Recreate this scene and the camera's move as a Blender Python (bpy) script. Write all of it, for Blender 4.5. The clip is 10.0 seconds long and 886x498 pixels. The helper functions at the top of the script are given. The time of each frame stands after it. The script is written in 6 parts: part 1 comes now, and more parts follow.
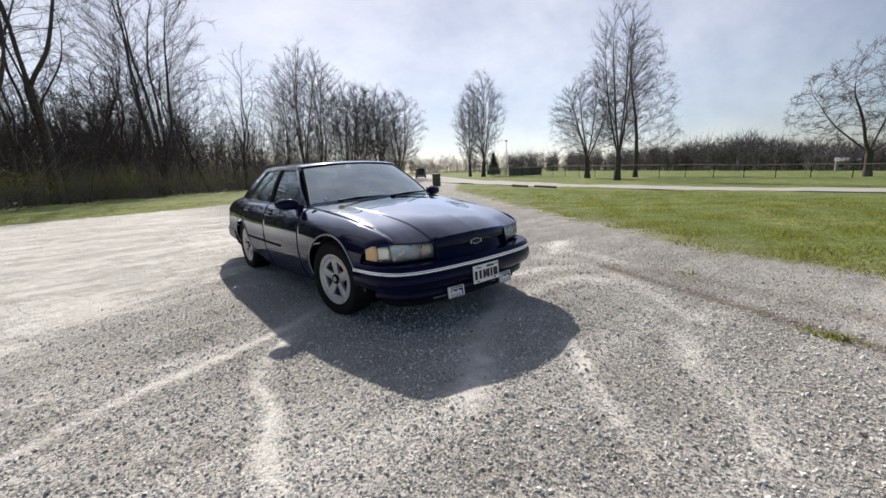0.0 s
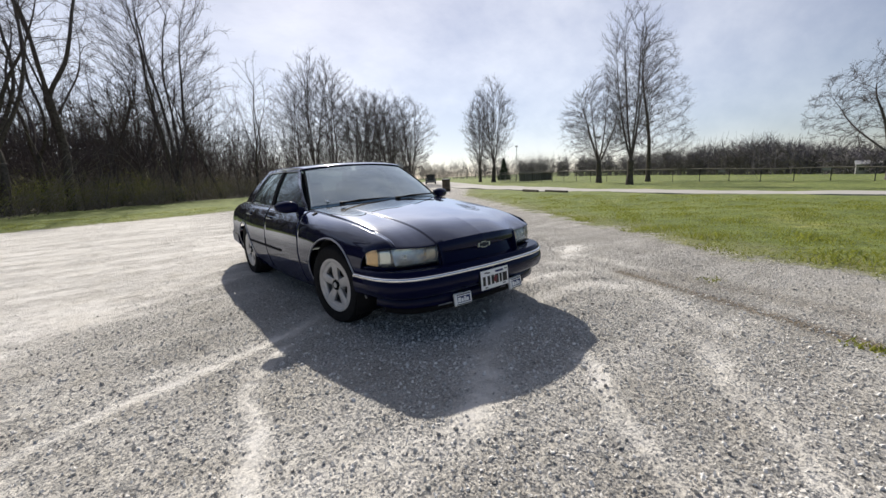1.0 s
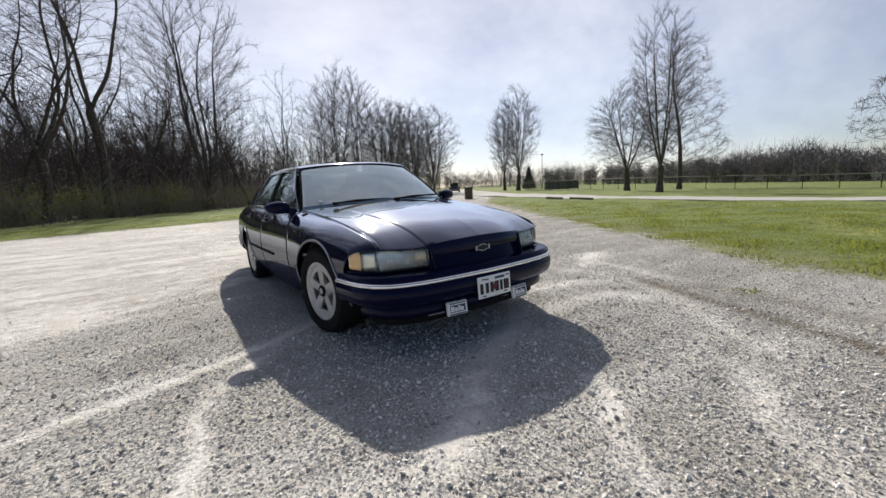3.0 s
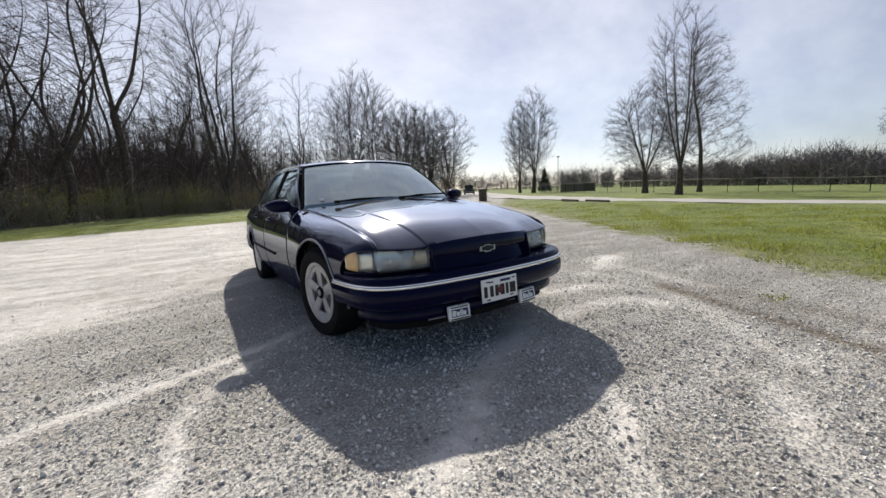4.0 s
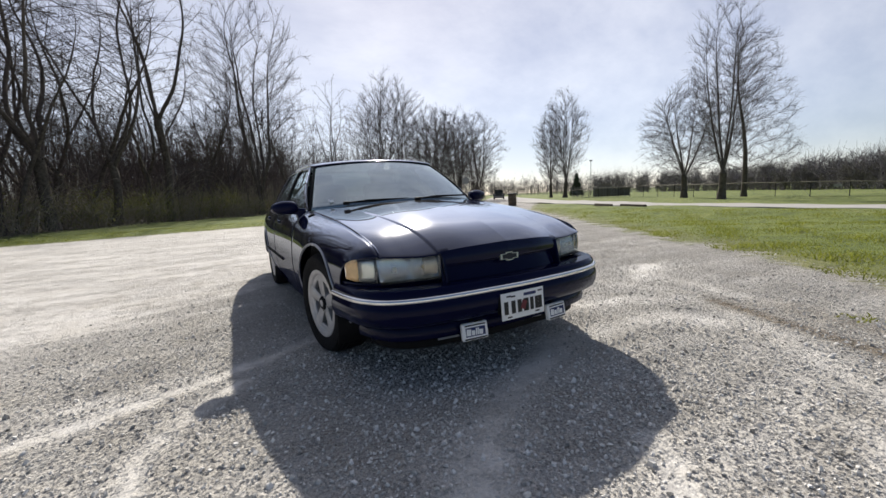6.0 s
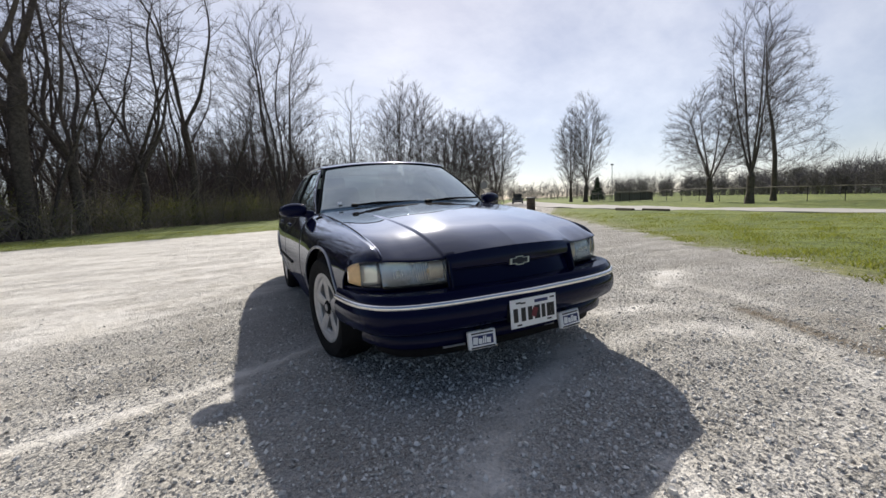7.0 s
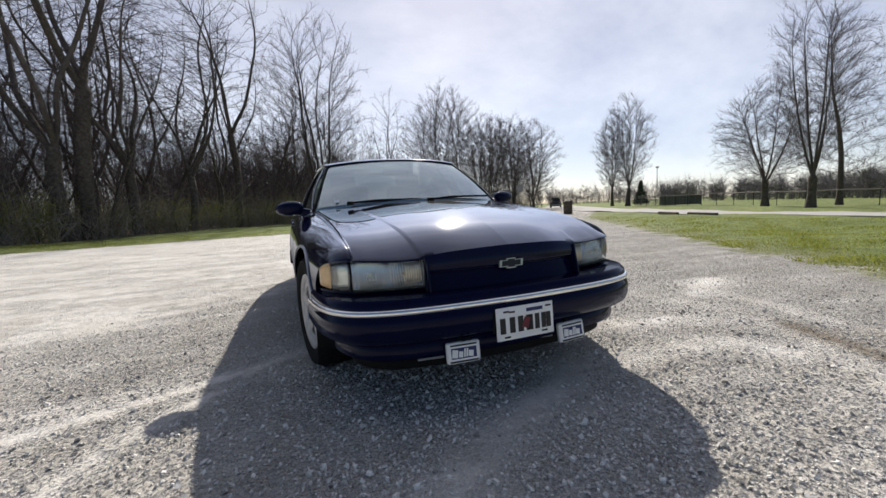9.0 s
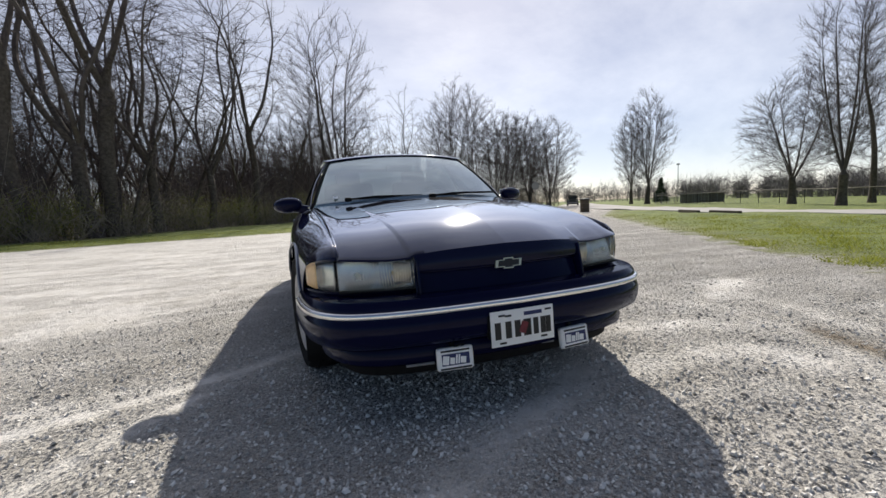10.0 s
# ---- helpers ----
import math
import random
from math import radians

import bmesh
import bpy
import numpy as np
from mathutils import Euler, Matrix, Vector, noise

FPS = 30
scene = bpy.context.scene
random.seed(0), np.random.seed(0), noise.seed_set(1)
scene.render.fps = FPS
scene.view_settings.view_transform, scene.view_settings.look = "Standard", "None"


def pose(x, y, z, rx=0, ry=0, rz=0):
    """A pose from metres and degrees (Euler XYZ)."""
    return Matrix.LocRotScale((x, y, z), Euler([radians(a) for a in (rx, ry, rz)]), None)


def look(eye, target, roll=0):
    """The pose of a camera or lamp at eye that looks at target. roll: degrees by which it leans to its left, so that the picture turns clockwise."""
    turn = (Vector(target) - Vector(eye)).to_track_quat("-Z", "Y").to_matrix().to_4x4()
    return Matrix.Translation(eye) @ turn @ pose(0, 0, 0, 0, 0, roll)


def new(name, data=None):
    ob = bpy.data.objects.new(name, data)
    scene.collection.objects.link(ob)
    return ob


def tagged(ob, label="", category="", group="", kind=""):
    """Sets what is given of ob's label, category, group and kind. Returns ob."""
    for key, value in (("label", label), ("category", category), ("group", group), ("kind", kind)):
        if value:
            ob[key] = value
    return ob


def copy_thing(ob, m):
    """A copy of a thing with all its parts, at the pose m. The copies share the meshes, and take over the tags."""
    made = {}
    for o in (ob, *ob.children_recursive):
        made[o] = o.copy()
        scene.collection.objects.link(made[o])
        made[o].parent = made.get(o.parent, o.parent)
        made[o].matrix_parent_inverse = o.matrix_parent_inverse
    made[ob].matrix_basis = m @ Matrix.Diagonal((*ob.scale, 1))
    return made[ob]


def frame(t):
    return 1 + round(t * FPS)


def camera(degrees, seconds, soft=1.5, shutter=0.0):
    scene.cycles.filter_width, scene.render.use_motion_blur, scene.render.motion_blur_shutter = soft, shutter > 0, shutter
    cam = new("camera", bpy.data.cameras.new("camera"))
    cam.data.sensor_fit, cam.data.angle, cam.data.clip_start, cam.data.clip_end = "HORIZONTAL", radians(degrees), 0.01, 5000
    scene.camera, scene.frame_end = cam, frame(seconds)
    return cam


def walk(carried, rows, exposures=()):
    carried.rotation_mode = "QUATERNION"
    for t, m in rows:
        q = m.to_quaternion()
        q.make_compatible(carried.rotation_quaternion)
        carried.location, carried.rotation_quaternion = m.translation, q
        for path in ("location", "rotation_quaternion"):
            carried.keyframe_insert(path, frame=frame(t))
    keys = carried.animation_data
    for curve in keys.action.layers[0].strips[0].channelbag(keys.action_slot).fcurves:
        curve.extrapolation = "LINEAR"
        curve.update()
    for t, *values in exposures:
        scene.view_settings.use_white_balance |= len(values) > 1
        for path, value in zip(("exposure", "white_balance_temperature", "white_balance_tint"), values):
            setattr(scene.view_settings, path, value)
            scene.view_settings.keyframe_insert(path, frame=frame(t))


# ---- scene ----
cam = camera(95.1, 10.0)

PATH = [
    (0, (-2.426, -3.389, 1.258), (-1.172, -1.878, 0.877), -2.4),
    (0.5, (-2.343, -3.313, 1.242), (-1.106, -1.786, 0.875), -2.6),
    (1, (-2.27, -3.256, 1.204), (-1.051, -1.71, 0.853), -2.7),
    (1.5, (-2.194, -3.224, 1.167), (-0.995, -1.659, 0.83), -2.9),
    (2, (-2.1, -3.191, 1.13), (-0.922, -1.608, 0.805), -2.9),
    (2.5, (-1.99, -3.162, 1.111), (-0.835, -1.559, 0.798), -2.9),
    (4, (-1.733, -3.051, 1.055), (-0.663, -1.385, 0.767), -2.7),
    (4.5, (-1.663, -2.983, 1.031), (-0.622, -1.298, 0.749), -2.7),
    (5, (-1.573, -2.89, 1.017), (-0.566, -1.184, 0.742), -2.7),
    (5.5, (-1.51, -2.832, 1.018), (-0.529, -1.11, 0.749), -2.7),
    (7, (-1.358, -2.734, 0.994), (-0.487, -0.948, 0.762), -2.7),
    (7.5, (-1.27, -2.702, 0.976), (-0.438, -0.897, 0.753), -2.7),
    (8, (-1.165, -2.671, 0.965), (-0.376, -0.846, 0.752), -2.7),
    (8.5, (-1.081, -2.653, 0.946), (-0.331, -0.811, 0.738), -2.7),
    (9, (-1.004, -2.628, 0.934), (-0.298, -0.768, 0.73), -2.6),
    (9.5, (-0.939, -2.597, 0.926), (-0.265, -0.725, 0.72), -2.6),
    (10, (-0.86, -2.547, 0.919), (-0.228, -0.662, 0.709), -2.6),
]
walk(cam, [(t, look(e, g, r)) for t, e, g, r in PATH])

# ---- light ----
SUN_AZ, SUN_EL = radians(23.6), radians(33.7)
world = bpy.data.worlds.new("world")
scene.world = world
world.use_nodes = True
wn, wl = world.node_tree.nodes, world.node_tree.links
wn.clear()
sky = wn.new("ShaderNodeTexSky")
sky.sky_type, sky.sun_disc = "NISHITA", False
sky.sun_elevation, sky.sun_rotation = SUN_EL, SUN_AZ
sky.air_density, sky.dust_density, sky.ozone_density = 0.8, 0.3, 1.0
wbg = wn.new("ShaderNodeBackground")
wbg.inputs["Strength"].default_value = 0.05
# thin high cloud over the whole sky, in soft streaks
wtc, wmap, wcl, wrm = wn.new("ShaderNodeTexCoord"), wn.new("ShaderNodeMapping"), wn.new("ShaderNodeTexNoise"), wn.new("ShaderNodeValToRGB")
wmap.inputs["Scale"].default_value, wmap.inputs["Rotation"].default_value = (1.2, 3.5, 4.0), (0.3, 0.2, 0.9)
wcl.inputs["Scale"].default_value, wcl.inputs["Detail"].default_value, wcl.inputs["Roughness"].default_value = 1.6, 7.0, 0.62
wrm.color_ramp.elements[0].position, wrm.color_ramp.elements[0].color = 0.36, (0.184, 0.182, 0.210, 1)
wrm.color_ramp.elements[1].position, wrm.color_ramp.elements[1].color = 0.70, (0.298, 0.290, 0.300, 1)
whz, wadd = wn.new("ShaderNodeBackground"), wn.new("ShaderNodeAddShader")
wl.new(wtc.outputs["Generated"], wmap.inputs["Vector"])
wl.new(wmap.outputs[0], wcl.inputs["Vector"])
wl.new(wcl.outputs[0], wrm.inputs["Fac"])
wdot, wglow = wn.new("ShaderNodeVectorMath"), wn.new("ShaderNodeValToRGB")
wdot.operation = "DOT_PRODUCT"
wdot.inputs[1].default_value = (math.sin(SUN_AZ) * math.cos(SUN_EL), math.cos(SUN_AZ) * math.cos(SUN_EL), math.sin(SUN_EL))
wl.new(wtc.outputs["Generated"], wdot.inputs[0])
wl.new(wdot.outputs["Value"], wglow.inputs["Fac"])
wglow.color_ramp.interpolation = "EASE"
for k, (p, v) in zip((wglow.color_ramp.elements[0], wglow.color_ramp.elements[1]), ((0.16, (0.13, 0.165, 0.24)), (0.82, (1.82, 1.80, 1.78)))):
    k.position, k.color = p, (*v, 1)
wmul = wn.new("ShaderNodeMix")
wmul.data_type, wmul.blend_type = "RGBA", "MULTIPLY"
wmul.inputs[0].default_value = 1.0
wl.new(wrm.outputs[0], wmul.inputs[6])
wl.new(wglow.outputs[0], wmul.inputs[7])
wl.new(wmul.outputs[2], whz.inputs["Color"])
wl.new(wbg.outputs[0], wadd.inputs[0])
wl.new(whz.outputs[0], wadd.inputs[1])
wout = wn.new("ShaderNodeOutputWorld")
wl.new(sky.outputs[0], wbg.inputs["Color"])
wl.new(wadd.outputs[0], wout.inputs["Surface"])
sun = new("sun", bpy.data.lights.new("sun", "SUN"))
sun.data.energy, sun.data.angle, sun.data.color = 5.0, radians(0.6), (1.0, 0.94, 0.85)
sun_way = Vector((math.sin(SUN_AZ) * math.cos(SUN_EL), math.cos(SUN_AZ) * math.cos(SUN_EL), math.sin(SUN_EL)))
sun.matrix_world = look(sun_way * 60, (0, 0, 0))
scene.view_settings.exposure = 0.15


# ---- materials ----
def material(name, rough=0.7, metal=0.0, color=(0.5, 0.5, 0.5)):
    m = bpy.data.materials.new(name)
    m.use_nodes = True
    b = m.node_tree.nodes["Principled BSDF"]
    b.inputs["Base Color"].default_value = (*color, 1)
    b.inputs["Roughness"].default_value = rough
    b.inputs["Metallic"].default_value = metal
    return m, m.node_tree.nodes, m.node_tree.links, b


def coords(n, l, scale=(1, 1, 1), kind="Object"):
    tc, mp = n.new("ShaderNodeTexCoord"), n.new("ShaderNodeMapping")
    mp.inputs["Scale"].default_value = scale
    l.new(tc.outputs[kind], mp.inputs["Vector"])
    return mp.outputs[0]


def noise_tex(n, l, at, scale, detail=4.0, rough=0.6):
    t = n.new("ShaderNodeTexNoise")
    t.inputs["Scale"].default_value, t.inputs["Detail"].default_value, t.inputs["Roughness"].default_value = scale, detail, rough
    l.new(at, t.inputs["Vector"])
    return t.outputs[0]


def ramp(n, l, fac, stops):
    r = n.new("ShaderNodeValToRGB")
    e = r.color_ramp.elements
    while len(e) < len(stops):
        e.new(0.5)
    for k, (p, c) in zip(e, stops):
        k.position, k.color = p, (*c, 1)
    l.new(fac, r.inputs["Fac"])
    return r.outputs["Color"]


def mix(n, l, fac, a, b, mode="MIX"):
    m = n.new("ShaderNodeMix")
    m.data_type, m.blend_type = "RGBA", mode
    for sock, v in ((m.inputs[0], fac), (m.inputs[6], a), (m.inputs[7], b)):
        if isinstance(v, (int, float)):
            sock.default_value = v
        elif isinstance(v, tuple):
            sock.default_value = (*v, 1)
        else:
            l.new(v, sock)
    return m.outputs[2]


def calc(n, l, op, a, b=0.0, c=0.0):
    m = n.new("ShaderNodeMath")
    m.operation = op
    for sock, v in zip(m.inputs, (a, b, c)):
        if isinstance(v, (int, float)):
            sock.default_value = v
        else:
            l.new(v, sock)
    return m.outputs[0]


def bump(n, l, b, height, strength=0.4, distance=0.01):
    k = n.new("ShaderNodeBump")
    k.inputs["Strength"].default_value, k.inputs["Distance"].default_value = strength, distance
    l.new(height, k.inputs["Height"])
    l.new(k.outputs[0], b.inputs["Normal"])


def ground_material():
    m, n, l, b = material("ground_surface", 0.95)
    at = coords(n, l)
    att = n.new("ShaderNodeAttribute")
    att.attribute_name = "gravel"
    edge = noise_tex(n, l, at, 1.6, 6, 0.7)
    fine = noise_tex(n, l, at, 9.0, 4, 0.7)
    d = calc(n, l, "ADD", att.outputs["Fac"], calc(n, l, "MULTIPLY", calc(n, l, "SUBTRACT", edge, 0.5), 2.6))
    d = calc(n, l, "ADD", d, calc(n, l, "MULTIPLY", calc(n, l, "SUBTRACT", fine, 0.5), 0.9))
    mask = n.new("ShaderNodeMapRange")
    mask.inputs["From Min"].default_value, mask.inputs["From Max"].default_value = -0.15, 0.25
    l.new(d, mask.inputs["Value"])
    # gravel: stone chips, dusty packed patches, darker damp drifts
    vor0 = n.new("ShaderNodeTexVoronoi")
    vor0.inputs["Scale"].default_value = 68
    l.new(at, vor0.inputs["Vector"])
    vor = n.new("ShaderNodeTexVoronoi")
    vor.inputs["Scale"].default_value = 110
    l.new(at, vor.inputs["Vector"])
    vor2 = n.new("ShaderNodeTexVoronoi")
    vor2.inputs["Scale"].default_value = 240
    l.new(at, vor2.inputs["Vector"])
    speck = noise_tex(n, l, at, 55, 6, 0.8)
    chips = mix(n, l, 0.55, ramp(n, l, vor.outputs["Color"], [(0, (0.15, 0.14, 0.125)), (0.35, (0.47, 0.45, 0.415)), (1, (0.74, 0.71, 0.66))]),
                ramp(n, l, vor2.outputs["Color"], [(0, (0.14, 0.13, 0.115)), (0.4, (0.51, 0.48, 0.445)), (1, (0.80, 0.77, 0.72))]))
    chips = mix(n, l, 1.0, chips, ramp(n, l, speck, [(0.34, (0.40, 0.39, 0.37)), (0.5, (1.08, 1.08, 1.08)), (0.68, (1.6, 1.59, 1.56))]), "MULTIPLY")
    # drifts drawn out the way the wheels go
    drawn = n.new("ShaderNodeMapping")
    drawn.inputs["Rotation"].default_value, drawn.inputs["Scale"].default_value = (0, 0, radians(-38)), (0.45, 2.2, 1.0)
    l.new(at, drawn.inputs["Vector"])
    dust_n = noise_tex(n, l, drawn.outputs[0], 0.9, 8, 0.7)
    dust = ramp(n, l, dust_n, [(0.46, (0, 0, 0)), (0.64, (1, 1, 1))])
    att3 = n.new("ShaderNodeAttribute")
    att3.attribute_name = "dust"
    streak = calc(n, l, "MULTIPLY", att3.outputs["Fac"], ramp(n, l, calc(n, l, "MULTIPLY", calc(n, l, "ADD", edge, fine), 0.5), [(0.36, (0.45, 0.45, 0.45)), (0.56, (1, 1, 1))]))
    dfac = calc(n, l, "MAXIMUM", calc(n, l, "MINIMUM", calc(n, l, "ADD", calc(n, l, "MULTIPLY", dust, 0.5), streak), 0.94), 0.0)
    gcol = mix(n, l, dfac, chips, ramp(n, l, fine, [(0.3, (0.72, 0.69, 0.64)), (0.7, (0.86, 0.825, 0.77))]))
    att4 = n.new("ShaderNodeAttribute")
    att4.attribute_name = "soil"
    gcol = mix(n, l, calc(n, l, "MULTIPLY", att4.outputs["Fac"], calc(n, l, "ADD", 0.15, fine)), gcol, (0.20, 0.15, 0.09))
    damp = ramp(n, l, noise_tex(n, l, at, 2.4, 5, 0.6), [(0.42, (1, 1, 1)), (0.70, (0.80, 0.78, 0.74))])
    gcol = mix(n, l, 0.8, gcol, damp, "MULTIPLY")
    # grass and bare earth
    g1 = noise_tex(n, l, at, 0.35, 6, 0.65)
    g2 = noise_tex(n, l, at, 14.0, 5, 0.7)
    grass = ramp(n, l, g1, [(0.3, (0.115, 0.155, 0.028)), (0.55, (0.175, 0.215, 0.045)), (0.75, (0.27, 0.27, 0.085))])
    grass = mix(n, l, 0.75, grass, ramp(n, l, g2, [(0.28, (0.30, 0.36, 0.26)), (0.5, (0.95, 0.98, 0.9)), (0.72, (1.6, 1.5, 1.35))]), "MULTIPLY")
    g3 = noise_tex(n, l, at, 2.6, 5, 0.7)
    grass = mix(n, l, 0.9, grass, ramp(n, l, g3, [(0.34, (0.50, 0.54, 0.42)), (0.52, (1.0, 1.0, 0.95)), (0.68, (1.35, 1.25, 1.1))]), "MULTIPLY")
    worn = n.new("ShaderNodeMapRange")
    worn.inputs["From Min"].default_value, worn.inputs["From Max"].default_value = -1.3, 0.2
    l.new(d, worn.inputs["Value"])
    grass = mix(n, l, calc(n, l, "MULTIPLY", worn.outputs[0], 0.55), grass, ramp(n, l, g2, [(0.3, (0.13, 0.115, 0.06)), (0.7, (0.34, 0.30, 0.19))]))
    soil = ramp(n, l, g2, [(0.3, (0.09, 0.075, 0.055)), (0.7, (0.20, 0.175, 0.13))])
    att2 = n.new("ShaderNodeAttribute")
    att2.attribute_name = "woods"
    wm = n.new("ShaderNodeMapRange")
    wm.inputs["From Min"].default_value, wm.inputs["From Max"].default_value = -1.2, 1.2
    l.new(calc(n, l, "ADD", att2.outputs["Fac"], calc(n, l, "MULTIPLY", calc(n, l, "SUBTRACT", edge, 0.5), 5.0)), wm.inputs["Value"])
    green = mix(n, l, wm.outputs[0], grass, soil)
    l.new(mix(n, l, mask.outputs[0], green, gcol), b.inputs["Base Color"])
    # each chip is a small facet with its own tilt and height
    loose = calc(n, l, "SUBTRACT", 1.0, calc(n, l, "MULTIPLY", dfac, 0.88))
    h = calc(n, l, "MULTIPLY", speck, 0.008)
    for cells, steep, rise in ((vor0, 1.1, 0.010), (vor, 1.25, 0.008), (vor2, 1.1, 0.004)):
        off, tip, dot = n.new("ShaderNodeVectorMath"), n.new("ShaderNodeVectorMath"), n.new("ShaderNodeVectorMath")
        off.operation, tip.operation, dot.operation = "SUBTRACT", "SUBTRACT", "DOT_PRODUCT"
        l.new(at, off.inputs[0])
        l.new(cells.outputs["Position"], off.inputs[1])
        l.new(cells.outputs["Color"], tip.inputs[0])
        tip.inputs[1].default_value = (0.5, 0.5, 0.5)
        l.new(off.outputs[0], dot.inputs[0])
        l.new(tip.outputs[0], dot.inputs[1])
        h = calc(n, l, "ADD", h, calc(n, l, "MULTIPLY", dot.outputs["Value"], steep * 2.0))
        h = calc(n, l, "ADD", h, calc(n, l, "MULTIPLY", cells.outputs["Color"], rise))
    h = calc(n, l, "MULTIPLY", h, calc(n, l, "MULTIPLY", loose, mask.outputs[0]))
    h = calc(n, l, "ADD", h, calc(n, l, "MULTIPLY", g2, calc(n, l, "ADD", 0.004, calc(n, l, "MULTIPLY", calc(n, l, "SUBTRACT", 1.0, mask.outputs[0]), 0.05))))
    bump(n, l, b, h, 1.0, 1.0)
    return m


def simple(name, color, rough=0.6, metal=0.0, vary=0.25, scale=8.0, relief=0.0, spec=0.5):
    m, n, l, b = material(name, rough, metal, color)
    at = coords(n, l)
    t = noise_tex(n, l, at, scale, 5, 0.65)
    l.new(ramp(n, l, t, [(0.3, tuple(c * (1 - vary) for c in color)), (0.7, tuple(min(1, c * (1 + vary)) for c in color))]), b.inputs["Base Color"])
    b.inputs["Specular IOR Level"].default_value = spec
    if relief:
        bump(n, l, b, t, relief, 0.02)
    return m


GROUND = ground_material()
BARK = simple("bark", (0.11, 0.094, 0.084), 0.95, vary=0.45, scale=6, relief=0.6, spec=0.2)
TWIG = simple("twig", (0.12, 0.102, 0.10), 0.95, vary=0.3, scale=2, spec=0.2)
# paler than TWIG: distance haze is put into the far twigs' colour
TWIG_HAZED = simple("twig_hazed", (0.20, 0.185, 0.19), 0.95, vary=0.35, scale=0.3, spec=0.1)


def leaf_material(name, color, through_color):
    m, n, l, b = material(name, 0.9)
    t = noise_tex(n, l, coords(n, l), 3.0, 4, 0.6)
    l.new(ramp(n, l, t, [(0.3, tuple(c * 0.65 for c in color)), (0.7, tuple(c * 1.35 for c in color))]), b.inputs["Base Color"])
    tl, ms = n.new("ShaderNodeBsdfTranslucent"), n.new("ShaderNodeMixShader")
    tl.inputs["Color"].default_value = (*through_color, 1)
    ms.inputs[0].default_value = 0.5
    out = [k for k in n if k.type == "OUTPUT_MATERIAL"][0]
    l.new(b.outputs[0], ms.inputs[1])
    l.new(tl.outputs[0], ms.inputs[2])
    l.new(ms.outputs[0], out.inputs["Surface"])
    return m


BUD = leaf_material("bud_leaf", (0.165, 0.170, 0.055), (0.26, 0.28, 0.08))
NEEDLE = simple("needle", (0.035, 0.055, 0.03), 0.9, vary=0.3, scale=2)
CONCRETE = simple("concrete", (0.42, 0.40, 0.37), 0.9, vary=0.12, scale=1.5, relief=0.15)
STEEL = simple("galvanised_steel", (0.26, 0.26, 0.265), 0.6, 0.4, vary=0.15)
DARKPAINT = simple("dark_paint", (0.03, 0.03, 0.032), 0.5)
TIMBER = simple("timber", (0.10, 0.08, 0.06), 0.9, vary=0.4, scale=20, relief=0.3)
BRUSH = simple("brush_twig", (0.30, 0.265, 0.22), 0.95, vary=0.35, scale=1.5, spec=0.1)
LITTER = simple("leaf_litter", (0.22, 0.185, 0.145), 0.95, vary=0.4, scale=6)


# ---- helpers for meshes ----
def mesh_ob(name, verts, faces, mats, parent=None, label="", smooth=False, slots=None):
    me = bpy.data.meshes.new(name)
    me.from_pydata([tuple(v) for v in verts], [], [tuple(f) for f in faces])
    for k in (mats if isinstance(mats, (list, tuple)) else [mats]):
        me.materials.append(k)
    if slots is not None:
        me.polygons.foreach_set("material_index", np.array(slots, dtype=np.int32))
    if smooth:
        me.polygons.foreach_set("use_smooth", np.ones(len(me.polygons), dtype=bool))
    me.update()
    ob = new(name, me)
    if parent is not None:
        ob.parent = parent
    if label:
        ob["label"] = label
    return ob


def part(name, bm, mat, parent=None, label="", smooth=True):
    bmesh.ops.recalc_face_normals(bm, faces=bm.faces)
    me = bpy.data.meshes.new(name)
    bm.to_mesh(me)
    bm.free()
    me.materials.append(mat)
    if smooth:
        me.polygons.foreach_set("use_smooth", np.ones(len(me.polygons), dtype=bool))
        me.set_sharp_from_angle(angle=radians(38))
    ob = new(name, me)
    if parent is not None:
        ob.parent = parent
    if label:
        ob["label"] = label
    return ob


def tubes(segs, sides):
    """Tapered tubes from rows of p0, p1, r0, r1, as arrays of vertices and quads."""
    p0, p1 = np.array([s[0] for s in segs], float), np.array([s[1] for s in segs], float)
    r0, r1 = np.array([s[2] for s in segs], float), np.array([s[3] for s in segs], float)
    d = p1 - p0
    d /= np.maximum(np.linalg.norm(d, axis=1, keepdims=True), 1e-9)
    ref = np.where(np.abs(d[:, 2:3]) > 0.9, np.array([[1.0, 0, 0]]), np.array([[0, 0, 1.0]]))
    u = np.cross(d, ref)
    u /= np.linalg.norm(u, axis=1, keepdims=True)
    v = np.cross(d, u)
    a = np.arange(sides) * 2 * np.pi / sides
    ring = np.cos(a)[None, :, None] * u[:, None, :] + np.sin(a)[None, :, None] * v[:, None, :]
    lo, hi = p0[:, None, :] + ring * r0[:, None, None], p1[:, None, :] + ring * r1[:, None, None]
    verts = np.concatenate([lo, hi], axis=1).reshape(-1, 3)
    k, i = np.arange(len(segs))[:, None] * 2 * sides, np.arange(sides)[None, :]
    j = (i + 1) % sides
    faces = np.stack([k + i, k + j, k + sides + j, k + sides + i], axis=2).reshape(-1, 4)
    return verts, faces


